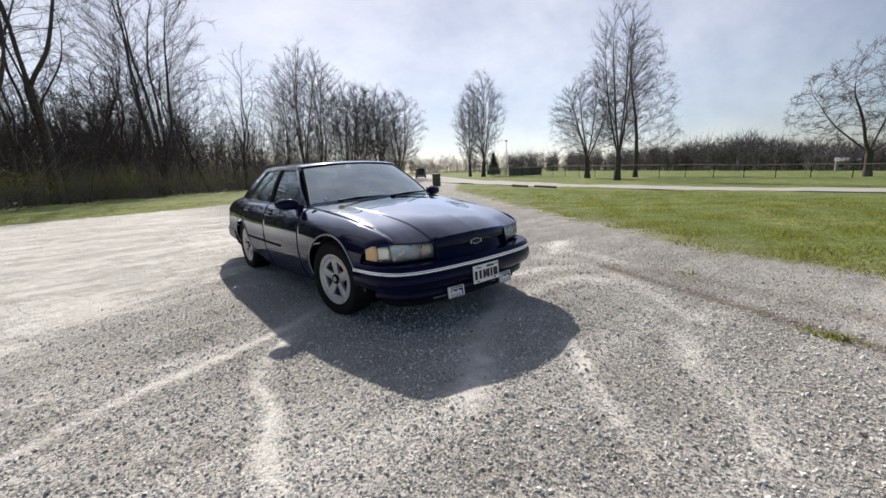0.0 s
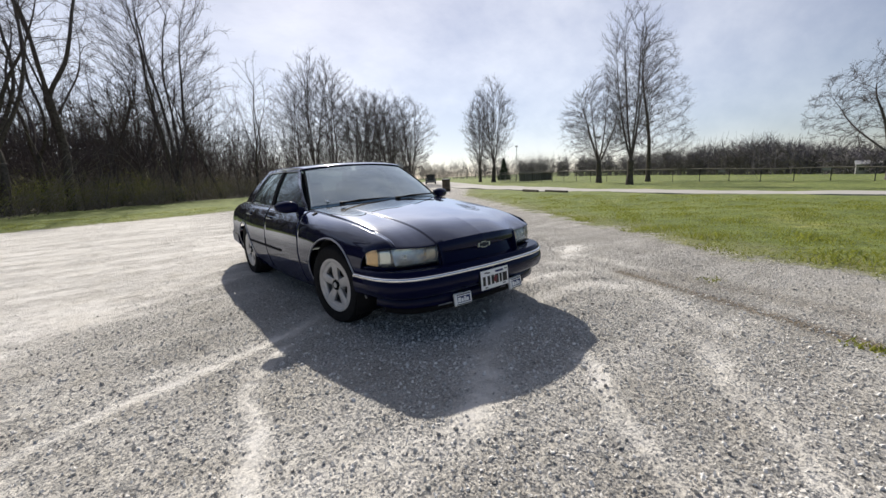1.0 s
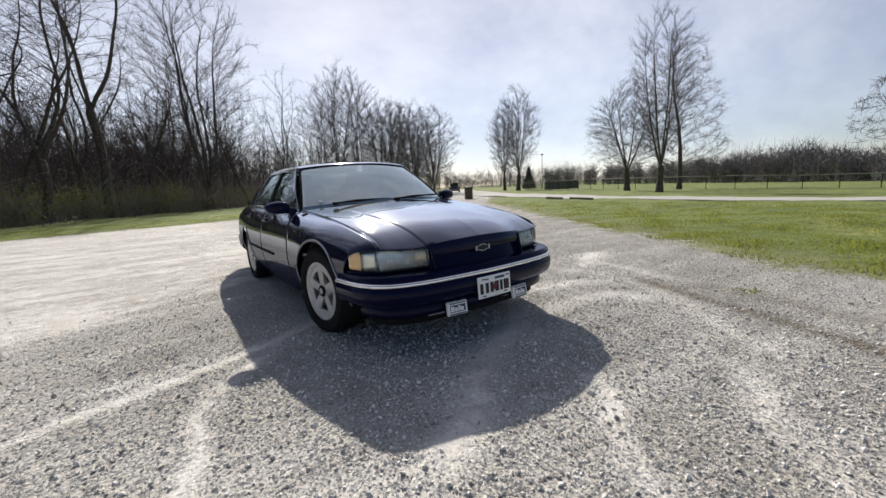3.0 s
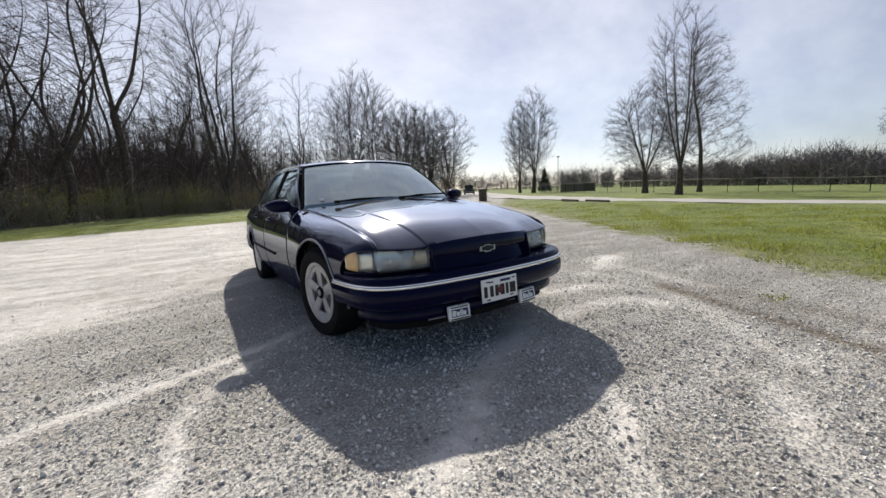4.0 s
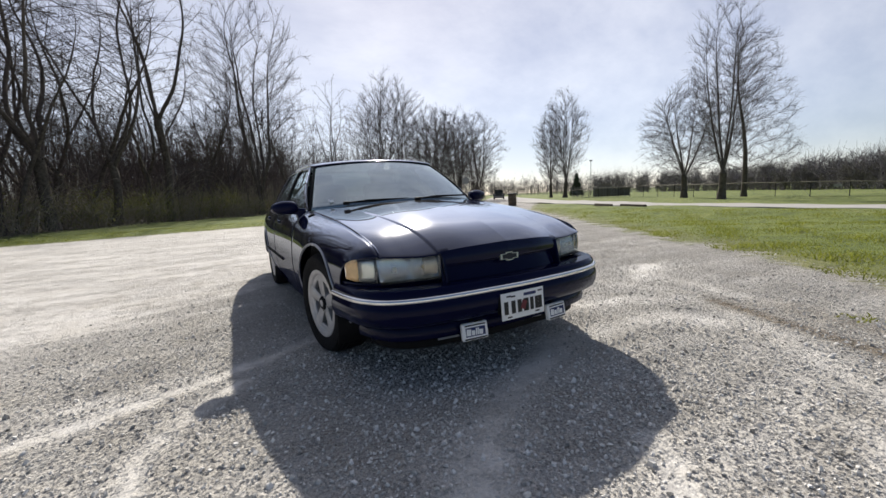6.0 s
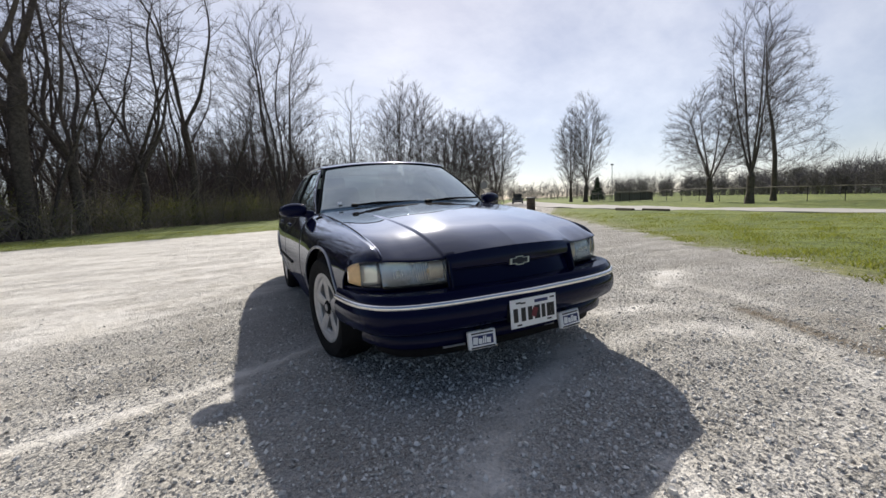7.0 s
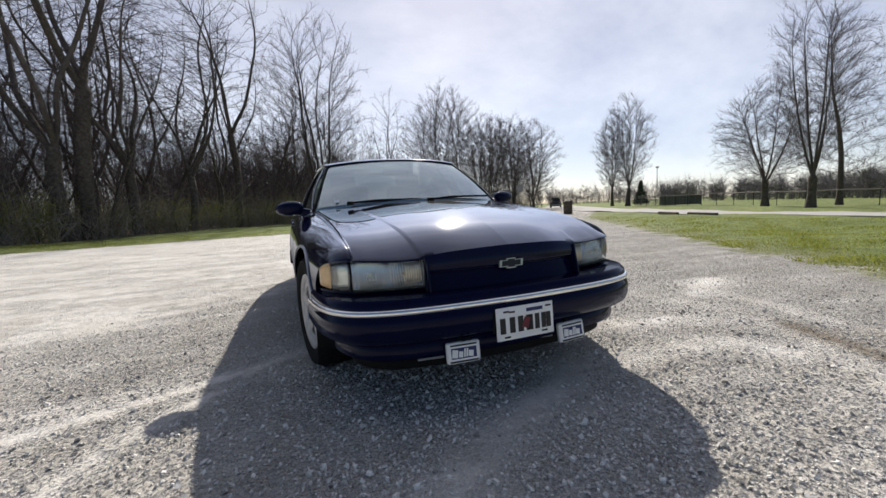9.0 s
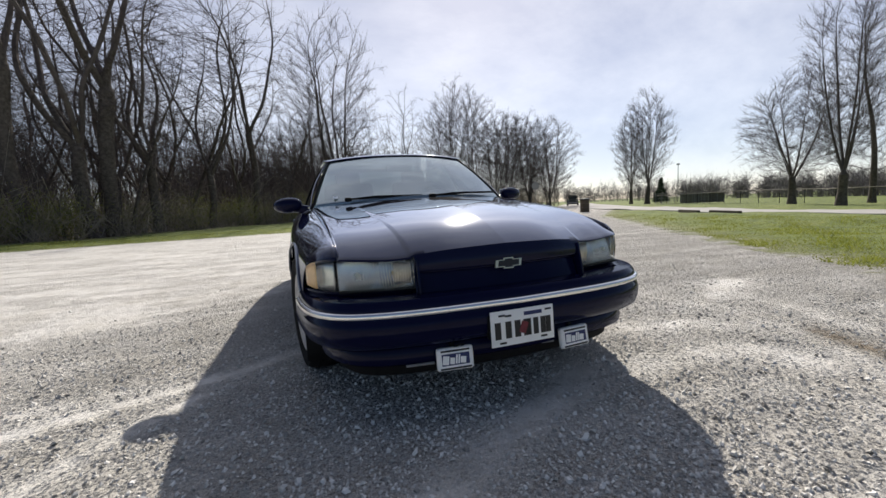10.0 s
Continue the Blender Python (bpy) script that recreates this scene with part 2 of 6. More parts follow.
def ribbons(segs, rng):
    """The finest twigs: thin tapered blades, each turned its own way."""
    p0, p1 = np.array([s[0] for s in segs], float), np.array([s[1] for s in segs], float)
    r0, r1 = np.array([s[2] for s in segs], float)[:, None], np.array([s[3] for s in segs], float)[:, None]
    u = np.cross(p1 - p0, rng.normal(0, 1, p0.shape))
    u /= np.maximum(np.linalg.norm(u, axis=1, keepdims=True), 1e-9)
    verts = np.stack([p0 - u * r0, p0 + u * r0, p1 + u * r1, p1 - u * r1], 1).reshape(-1, 3)
    return verts, np.arange(len(verts)).reshape(-1, 4)


# ---- ground ----
# outlines in the plan, as corner points
LOT_LEFT = [(-60, 6), (-24, 11), (-12, 15.2), (-8, 16.4), (-4, 17.2), (0, 18.2), (4, 20), (9, 23), (15, 27), (22, 34), (32, 46), (50, 70), (78, 106), (110, 150)]
LOT_RIGHT = [(116, 146), (84, 102), (56, 66), (38, 42), (26, 27.5), (19.5, 21), (14.5, 15.5), (11.0, 9.8), (8.6, 6.0), (6.5, 2.6), (5.25, 0.3), (4.35, -1.1), (3.75, -2.2), (3.6, -3.2), (3.9, -5), (7, -10), (10, -30), (-60, -30)]
WOODS = [(-60, 12), (-30, 15), (-18, 19), (-14.5, 22), (-12, 25), (-8, 31), (-5, 35.5), (-1.5, 38.5), (2.3, 40.5), (8, 44), (16, 50), (30, 64), (46, 84), (70, 116), (70, 300), (-300, 300), (-300, 12)]


def inside_distance(poly, xy):
    """Distance to a polygon's outline, positive within."""
    p = np.array(poly, float)
    q = np.roll(p, -1, axis=0)
    best = np.full(len(xy), 1e9)
    inside = np.zeros(len(xy), bool)
    for (ax, ay), (bx, by) in zip(p, q):
        ex, ey = bx - ax, by - ay
        t = np.clip(((xy[:, 0] - ax) * ex + (xy[:, 1] - ay) * ey) / (ex * ex + ey * ey), 0, 1)
        best = np.minimum(best, np.hypot(xy[:, 0] - ax - t * ex, xy[:, 1] - ay - t * ey))
        cross = ((ay > xy[:, 1]) != (by > xy[:, 1])) & (xy[:, 0] < (bx - ax) * (xy[:, 1] - ay) / (by - ay + 1e-12) + ax)
        inside ^= cross
    return np.where(inside, best, -best)


def spaced(lo, hi, fine, near_lo, near_hi, grow):
    mid = list(np.arange(near_lo, near_hi + 1e-6, fine))
    up, step = [mid[-1]], fine
    while up[-1] < hi:
        step *= grow
        up.append(up[-1] + step)
    down, step = [mid[0]], fine
    while down[-1] > lo:
        step *= grow
        down.append(down[-1] - step)
    return np.array(down[:0:-1] + mid + up[1:])


def height(x, y):
    """The lie of the land: a level packed lot, lawns with soft bumps, a field that falls away gently."""
    lot = inside_distance(LOT_LEFT + LOT_RIGHT, np.stack([x, y], 1))
    soft = np.clip(-lot / 3.0, 0, 1)
    wave = 0.05 * np.sin(x * 0.31 + 1.3) * np.cos(y * 0.27) + 0.03 * np.sin(x * 0.83 + y * 0.57)
    wave = wave + 0.02 * np.sin(x * 1.9 + 0.6 * y) * np.sin(1.7 * y)
    fall = -1.7 * (1 - np.exp(-0.03 * np.maximum(0, x - 13 - 0.55 * y) / 1.7))
    return soft * (wave + 0.03) + fall


gx = spaced(-700, 900, 0.08, -4.5, 4, 1.05)
gy = spaced(-300, 1100, 0.08, -4.0, 2, 1.05)
GX, GY = np.meshgrid(gx, gy)
flat = np.stack([GX.ravel(), GY.ravel()], 1)
gz = height(flat[:, 0], flat[:, 1])
nx, ny = len(gx), len(gy)
idx = np.arange(nx * ny).reshape(ny, nx)
quads = np.stack([idx[:-1, :-1], idx[:-1, 1:], idx[1:, 1:], idx[1:, :-1]], 2).reshape(-1, 4)
ground = mesh_ob("ground", np.column_stack([flat, gz]), quads, GROUND, smooth=True)
for key, poly in (("gravel", LOT_LEFT + LOT_RIGHT), ("woods", WOODS)):
    a = ground.data.attributes.new(key, "FLOAT", "POINT")
    a.data.foreach_set("value", np.clip(inside_distance(poly, flat), -50, 50).astype(np.float32))
TURNING_TRACKS = [  # dusty wheel tracks beside the car: points on the way, half width, strength
    (((-4.6, -1.6), (-2.42, -0.43), (-2.06, -0.24), (-1.52, -0.10), (-0.9, 0.25)), 0.052, 1.0),
    (((-2.05, -1.75), (-1.77, -0.67), (-1.63, -0.42), (-1.42, -0.26)), 0.052, 1.0),
    (((-3.4, -0.55), (-2.5, -0.18), (-1.9, 0.02)), 0.03, 0.5),
    (((0.5, -0.8), (-0.42, -1.36), (-1.0, -1.85)), 0.11, 0.8),
    (((0.0, -1.8), (-0.78, -2.70)), 0.05, 0.7),
    (((0.75, -2.22), (-0.34, -3.11)), 0.07, 0.6),
    (((0.85, -0.85), (1.50, -0.88), (1.68, -1.15)), 0.12, 0.75),
    (((1.25, -0.30), (2.05, -0.58)), 0.12, 0.7),
    (((2.1, 0.6), (2.3, -0.3), (2.02, -1.15), (1.1, -2.3)), 0.12, 0.5)]
LOT_TRACKS = [  # and across the rest of the lot
    (((2.6, 0.1), (3.4, 0.5)), 0.12, 0.7), (((3.0, 0.5), (2.5, -1.2)), 0.10, 0.6),
    (((-9, 2.2), (-4, 2.9), (-0.6, 4.2)), 0.25, 0.8), (((-9, 5.6), (1.0, 8.0)), 0.4, 0.8),
    (((-8, 0.9), (-3.0, 1.6), (-1.2, 2.6)), 0.12, 0.8), (((-14, 9), (4, 12.5)), 0.7, 0.8), (((-6, 3.9), (-1, 5.6)), 0.15, 0.8)]
RIDGE = ((-4.2, -1.1), (-2.9, -0.55), (-2.28, -0.02), (-2.02, 0.38), (-1.50, 0.95), (-0.6, 1.7))


def along(xy, way):
    """Distance from a line of several points."""
    best = np.full(len(xy), 1e9)
    for a, b in zip(way, way[1:]):
        ex, ey = b[0] - a[0], b[1] - a[1]
        t = np.clip(((xy[:, 0] - a[0]) * ex + (xy[:, 1] - a[1]) * ey) / (ex * ex + ey * ey), 0, 1)
        best = np.minimum(best, np.hypot(xy[:, 0] - a[0] - t * ex, xy[:, 1] - a[1] - t * ey))
    return best


def dustiness(xy):
    """How far fine dust has buried the loose stone: tracks, and the packed part of the lot; below zero where stone lies in ridges."""
    bent = xy + 0.03 * np.stack([np.sin(xy[:, 1] * 7 + xy[:, 0] * 3), np.sin(xy[:, 0] * 6 - xy[:, 1] * 4)], 1)
    d = np.zeros(len(xy))
    for way, w, k in TURNING_TRACKS + LOT_TRACKS:
        d = np.maximum(d, k * np.exp(-(along(bent, way) / (w * 1.25)) ** 2))
    packed = np.clip((bent[:, 1] - 0.79 - 1.128 * (bent[:, 0] + 2.82)) / 1.3 + 0.25, 0, 1)
    far = np.clip((xy[:, 1] - 0.35 * xy[:, 0] - 1.6) / 3.0, 0, 1)
    base = np.maximum(packed, far) * np.clip((2.5 - xy[:, 0]) / 3, 0, 1)
    left = 0.27 * np.clip((-1.0 - xy[:, 0]) / 0.8, 0, 1)
    base = np.maximum(base, left)
    ridge = np.exp(-(along(bent, RIDGE) / 0.20) ** 2)
    return np.maximum(d, 0.78 * base) - 0.30 * ridge * (1 - d)


def soiliness(xy):
    rut = ((2.25, -0.9), (2.04, -1.41), (1.87, -1.88), (1.5, -2.82), (1.28, -3.4))
    return 1.3 * np.exp(-(along(xy, rut) / 0.09) ** 2) + 0.5 * np.exp(-(along(xy, ((2.5, -1.2), (1.9, -3.6))) / 0.2) ** 2)


for key, fn in (("dust", dustiness), ("soil", soiliness)):
    a = ground.data.attributes.new(key, "FLOAT", "POINT")
    a.data.foreach_set("value", fn(flat).astype(np.float32))
tagged(ground, "pale crushed-stone lot running into mown spring grass", "ground", kind="structure")


def lie(x, y):
    return float(height(np.array([float(x)]), np.array([float(y)]))[0])


# ---- trees ----
def colony(rng, tall, crown, clear, leaders, fan, run, count, step, kill, sense, up, keepway, wobble, lean, smooth, turn):
    """Limbs that grow towards free space in a crown of the given outline: node places and each node's parent."""
    shares, radii = np.array([c[0] for c in crown]), np.array([c[1] for c in crown])
    pts = []
    while len(pts) < count:
        h = rng.uniform(shares[0], shares[-1])
        r = float(np.interp(h, shares, radii))
        if rng.uniform() < (r / radii.max()) ** 1.6:
            a, q = rng.uniform(0, 2 * math.pi), r * rng.uniform() ** 0.45
            pts.append((q * math.cos(a) + lean[0] * h * tall, q * math.sin(a) + lean[1] * h * tall, h * tall))
    A = np.array(pts)
    P, par, way, kids = [], [], [], []
    def chain(p, d, last, top, sway):
        while True:
            P.append(p)
            par.append(last)
            way.append(d / np.linalg.norm(d))
            kids.append([])
            if last >= 0:
                kids[last].append(len(P) - 1)
            last = len(P) - 1
            if p[2] > top:
                return
            d = d + np.array([rng.normal(0, sway), rng.normal(0, sway), 0.05])
            d = d / np.linalg.norm(d)
            p = p + d * step

    chain(np.array([0, 0, -0.2]), np.array([lean[0], lean[1], 1.0]), -1, clear * tall, wobble * 0.5)
    n, a = len(P), rng.uniform(0, 6.28)
    for s in range(leaders):
        a += 2 * math.pi / leaders + rng.normal(0, 0.25)
        k = n - 1 - int(rng.integers(0, max(1, int(0.3 * n))))
        out = fan * rng.uniform(0.7, 1.3)
        d = np.array([lean[0] + out * math.cos(a), lean[1] + out * math.sin(a), 1.0])
        d /= np.linalg.norm(d)
        chain(P[k] + d * step, d, k, run * tall * rng.uniform(0.8, 1.05), wobble * 0.65)
    near_d, near_i = np.full(len(A), 1e9), np.zeros(len(A), int)
    fresh = np.arange(len(P))
    for it in range(240):
        Q = np.array([P[k] for k in fresh])
        D = np.linalg.norm(A[:, None, :] - Q[None], axis=2)
        j = D.argmin(1)
        dj = D[np.arange(len(A)), j]
        better = dj < near_d
        near_d, near_i = np.where(better, dj, near_d), np.where(better, fresh[j], near_i)
        live = near_d > kill
        A, near_d, near_i = A[live], near_d[live], near_i[live]
        if not len(A):
            break
        act = near_d < sense
        pulls = {}
        for k, v in zip(near_i[act], A[act]):
            w = v - P[k]
            w = w / np.linalg.norm(w)
            if w.dot(way[k]) > turn:
                pulls.setdefault(int(k), []).append(w)
        made = []
        for k, ws in pulls.items():
            if len(kids[k]) > 3:
                continue
            d = np.sum(ws, axis=0)
            d = d / (np.linalg.norm(d) + 1e-9) + keepway * way[k] + np.array([0, 0, up]) + rng.normal(0, wobble, 3)
            d = d / np.linalg.norm(d)
            q = P[k] + d * step
            if any(np.linalg.norm(P[c] - q) < 0.4 * step for c in kids[k]):
                continue
            P.append(q)
            par.append(k)
            way.append(d)
            kids.append([])
            kids[k].append(len(P) - 1)
            made.append(len(P) - 1)
        if not made:
            break
        fresh = np.array(made)
    P, par = np.array(P), np.array(par)
    inner = np.nonzero((par >= 0) & np.array([len(c) > 0 for c in kids]))[0]
    first = np.array([kids[k][0] for k in inner])
    for _ in range(smooth):
        P[inner] = 0.4 * P[inner] + 0.3 * P[par[inner]] + 0.3 * P[first]
    return P, par, np.array(way)


def bare_tree(name, seed, tall, girth, crown, clear, label, leaders=0, fan=0.0, run=0.8, count=700, step=0.4, kill=0.8, sense=3.5, up=0.2,
              keepway=0.7, wobble=0.06, lean=(0.0, 0.0), smooth=3, turn=-0.25, spray=0.32, tip=0.007, twigs=4, twig=0.7, thin=0.006):
    """A leafless tree: trunk and limbs that taper with the boughs they carry, and a haze of fine twigs at the ends."""
    rng = np.random.default_rng(seed)
    P, par, way = colony(rng, tall, crown, clear, leaders, fan, run, count, step, kill, sense, up, keepway, wobble, lean, smooth, turn)
    n = len(P)
    tips = np.zeros(n)
    child = np.bincount(par[par >= 0], minlength=n)
    tips[child == 0] = 1
    for k in range(n - 1, -1, -1):
        if par[k] >= 0:
            tips[par[k]] += tips[k]
    power = math.log(girth / tip) / math.log(tips[0])
    r = tip * np.maximum(tips, 1) ** power
    r = r * (1 + 0.45 * np.clip(1 - P[:, 2] / 0.9, 0, 1) * (r > 0.5 * girth))
    main = np.full(n, -1)
    for k in np.argsort(tips):
        if par[k] >= 0:
            main[par[k]] = k
    e = np.nonzero(par >= 0)[0]
    r0 = np.where(main[par[e]] == e, r[par[e]], np.minimum(r[par[e]], r[e] * 1.15))
    segs = [(P[par[k]], P[k] + way[k] * 0.04 * step, a, r[k]) for k, a in zip(e, r0)]
    tree = new(name)
    stout = [s for s in segs if s[3] > 0.42 * girth]
    v, f = tubes(stout, 9)
    mesh_ob("trunk", v, f, BARK, tree, smooth=True)
    vs, fs, base = [], [], 0
    fine = np.nonzero(tips <= 5)[0]
    at = np.repeat(fine, twigs)
    m = len(at)
    d = way[at] * 0.8 + rng.normal(0, spray, (m, 3)) + np.array([0, 0, 0.1 + up * 0.5])
    d /= np.linalg.norm(d, axis=1, keepdims=True)
    ln = twig * rng.uniform(0.35, 1.2, (m, 1))
    p0 = P[at] - way[at] * step * rng.uniform(0, 1, (m, 1))
    p1 = p0 + d * ln
    d2 = d + rng.normal(0, spray, (m, 3)) + np.array([0, 0, 0.1])
    p2 = p0 + d * ln * 0.55
    p3 = p2 + d2 / np.linalg.norm(d2, axis=1, keepdims=True) * ln * 0.6
    one = np.full(m, thin)
    rows = [list(zip(p0, p1, one, one * 0.6)), list(zip(p2, p3, one * 0.8, one * 0.5))]
    slim = [(a, b, max(q, thin), max(w, thin)) for a, b, q, w in segs if w <= 0.42 * girth and w < 0.03]
    mid = [(a, b, q, w) for a, b, q, w in segs if 0.03 <= w <= 0.42 * girth]
    for v, f in [ribbons(k, rng) for k in rows] + ([tubes(slim, 3)] if slim else []) + ([tubes(mid, 6)] if mid else []):
        vs.append(v)
        fs.append([tuple(q) for q in (f + base)])
        base += len(v)
    mesh_ob("crown", np.concatenate(vs), [q for k in fs for q in k], TWIG, tree)
    tagged(tree, label, "tree")
    return tree


def placed(tree, x, y, turn=0.0, size=1.0, wide=1.0):
    c = copy_thing(tree, pose(x, y, lie(x, y), 0, 0, turn))
    c.scale = (size * wide, size * wide, size)
    return c


def settle(tree, x, y, turn=0.0, size=1.0, wide=1.0):
    tree.matrix_basis = pose(x, y, lie(x, y), 0, 0, turn)
    tree.scale = (size * wide, size * wide, size)
    return tree


def oval(r, low=0.16, full=0.45, top=0.10):
    return [(low, 0.35 * r), (0.6 * low + 0.4 * full, 0.78 * r), (full, r), (0.5 + 0.5 * full, 0.82 * r), (0.9, 0.5 * r), (1.0, top * r)]


t_big = settle(bare_tree("tree", 3, 14.9, 0.24, oval(2.85, 0.17, 0.5), 0.17, "tall bare maple standing on the mown lawn", leaders=6, fan=0.20, run=0.82, count=850, step=0.28, kill=0.55, sense=3.0, up=0.8, keepway=0.5, wobble=0.03, twigs=5, twig=0.8, thin=0.005, tip=0.005), 32.3, 14.3, 40)
t_side = settle(bare_tree("tree", 8, 20.3, 0.25, [(0.12, 2.6), (0.2, 5.2), (0.3, 5.0), (0.5, 4.0), (0.75, 2.8), (1.0, 0.4)], 0.86, "slender bare tree with long low limbs on the lawn", count=900, step=0.4, kill=0.62, sense=7.0, up=0.28, keepway=0.6, wobble=0.09, twigs=5, twig=1.0, thin=0.007, tip=0.005), 49.7, 20.8, 100)
t_small = settle(bare_tree("tree", 5, 11.6, 0.27, oval(4.6, 0.2, 0.5, 0.3), 0.2, "small round-headed bare tree on the lawn", leaders=6, fan=0.55, run=0.78, count=900, step=0.32, kill=0.5, sense=4.0, up=0.5, keepway=0.8, wobble=0.04, twigs=5, twig=0.85, thin=0.006, tip=0.005), 41, 22.3, 10)
t_mid = settle(bare_tree("tree", 12, 21.0, 0.40, oval(4.9, 0.14, 0.5), 0.15, "upright bare tree beside the drive", leaders=6, fan=0.24, run=0.82, count=800, step=0.5, kill=0.75, sense=5.0, up=0.8, keepway=0.5, wobble=0.03, twigs=5, twig=1.3, thin=0.009, tip=0.006), 60, 57.5, 70)
t_mid2 = placed(t_mid, 61.0, 62.5, 190, 0.9, 0.85)
t_right = settle(bare_tree("tree", 21, 10.8, 0.25, [(0.22, 3.5), (0.35, 6.2), (0.6, 6.2), (0.85, 4.2), (1.0, 1.5)], 0.2, "low spreading bare tree with heavy limbs at the field's edge", leaders=4, fan=1.1, run=0.7, count=700, step=0.36, kill=0.6, sense=4.0, up=0.02, keepway=0.9, wobble=0.14, twigs=5, twig=0.6, tip=0.004, spray=0.6, thin=0.009), 47.0, 0.1, 200)

# woodland kinds
WOOD = [
    bare_tree("tree", 31, 24, 0.36, [(0.38, 3.0), (0.55, 6.0), (0.75, 7.0), (0.92, 5.0), (1.0, 2.5)], 0.40, "tall bare woodland tree with forked limbs", leaders=4, fan=0.42, run=0.85, count=340, step=0.42, kill=1.1, sense=5.0, up=0.4, keepway=0.8, wobble=0.12, smooth=2, spray=0.65, tip=0.016, twigs=3, twig=0.6, thin=0.006),
    bare_tree("tree", 32, 20, 0.25, [(0.22, 2.2), (0.4, 4.5), (0.65, 5.4), (0.88, 4.2), (1.0, 1.8)], 0.24, "crooked bare woodland tree with a low side limb", leaders=4, fan=0.48, run=0.8, count=340, step=0.4, kill=1.05, sense=5.0, up=0.4, keepway=0.8, wobble=0.13, smooth=2, spray=0.65, tip=0.015, lean=(0.10, 0.02), twigs=3, twig=0.6, thin=0.006),
    bare_tree("tree", 33, 21, 0.30, [(0.25, 2.0), (0.42, 4.2), (0.6, 5.2), (0.82, 4.6), (1.0, 1.6)], 0.04, "many-stemmed bare woodland tree with an upright crown", leaders=5, fan=0.17, run=0.82, count=650, step=0.42, kill=0.85, sense=5.0, up=0.75, keepway=0.9, wobble=0.08, spray=0.4, tip=0.013, twigs=4, twig=0.9, thin=0.007),
]
WOOD += [
    bare_tree("tree", 34, 13, 0.10, [(0.2, 1.2), (0.45, 2.4), (0.7, 2.6), (1.0, 0.9)], 0.88, "thin bare young tree among the wood", count=260, step=0.32, kill=0.6, sense=3.5, up=0.5, keepway=0.7, wobble=0.15, smooth=2, spray=0.7, tip=0.010, twigs=4, twig=0.75, thin=0.006),
    bare_tree("tree", 35, 14.5, 0.24, [(0.12, 2.4), (0.35, 4.6), (0.6, 5.2), (0.82, 4.2), (1.0, 1.8)], 0.05, "broad round-crowned bare tree beyond the lot", leaders=6, fan=0.30, run=0.72, count=750, step=0.4, kill=0.62, sense=4.5, up=0.6, keepway=0.9, wobble=0.06, spray=0.45, tip=0.009, twigs=4, twig=0.8, thin=0.008),
    bare_tree("tree", 36, 17.5, 0.20, [(0.15, 1.6), (0.4, 3.6), (0.65, 4.2), (0.85, 3.4), (1.0, 1.0)], 0.05, "upright bare tree with close-set stems beyond the lot", leaders=6, fan=0.14, run=0.82, count=700, step=0.4, kill=0.65, sense=4.5, up=0.8, keepway=0.9, wobble=0.06, spray=0.4, tip=0.009, twigs=4, twig=0.8, thin=0.008),
]
rng = np.random.default_rng(77)
used = [False] * len(WOOD)


def plant(kind, x, y, turn, size, wide=1.0):
    if not used[kind]:
        used[kind] = True
        return settle(WOOD[kind], x, y, turn, size, wide)
    return placed(WOOD[kind], x, y, turn, size, wide)


SPOTS = [  # place, kind, turn, size, girth against height
    (-14.6, 24.4, 0, 20, 1.0, 0.85), (-12.5, 26.4, 1, 165, 1.2, 1.2), (-12.0, 27.6, 0, 80, 1.0, 1.1), (-11.3, 28.2, 3, 30, 1.1, 1.0),
    (-10.2, 29.6, 1, 120, 1.0, 1.2), (-7.8, 33.4, 1, 8, 1.02, 1.0), (-4.9, 37.6, 0, 200, 0.92, 0.85), (2.5, 42.6, 2, 20, 1.02, 1.05), (11.0, 48.6, 1, 300, 0.82, 0.75)]
BEHIND = [  # the same, deeper in the wood
    (-21.0, 22.0, 0, 310, 1.0, 1.0), (-26.0, 20.5, 0, 60, 0.95, 1.0), (-2.0, 41.5, 3, 70, 1.2, 1.1), (6.6, 46.0, 3, 160, 1.15, 1.1), (-9.4, 33.5, 3, 10, 1.25, 1.2),
    (-13.0, 31.5, 1, 95, 0.9, 1.2), (-20.5, 28.5, 0, 130, 0.85, 1.0), (-10.6, 34.5, 1, 200, 0.85, 1.2), (-6.4, 38.5, 1, 290, 0.85, 1.1), (-0.2, 44.0, 1, 60, 0.75, 1.1)]
for x, y, kind, turn, size, wide in SPOTS + BEHIND:
    plant(kind, x, y, turn, size, wide)
EDGE = WOODS[:14]


def in_wood(lo, hi, first=1, last=12):
    """A random place between lo and hi metres behind the wood's edge."""
    while True:
        k = int(rng.integers(first, last))
        (ax, ay), (bx, by) = EDGE[k], EDGE[k + 1]
        ex, ey = bx - ax, by - ay
        s = math.hypot(ex, ey)
        if rng.uniform() < s / 20:
            f, off = rng.uniform(), rng.uniform(lo, hi)
            return ax + ex * f - ey / s * off, ay + ey * f + ex / s * off


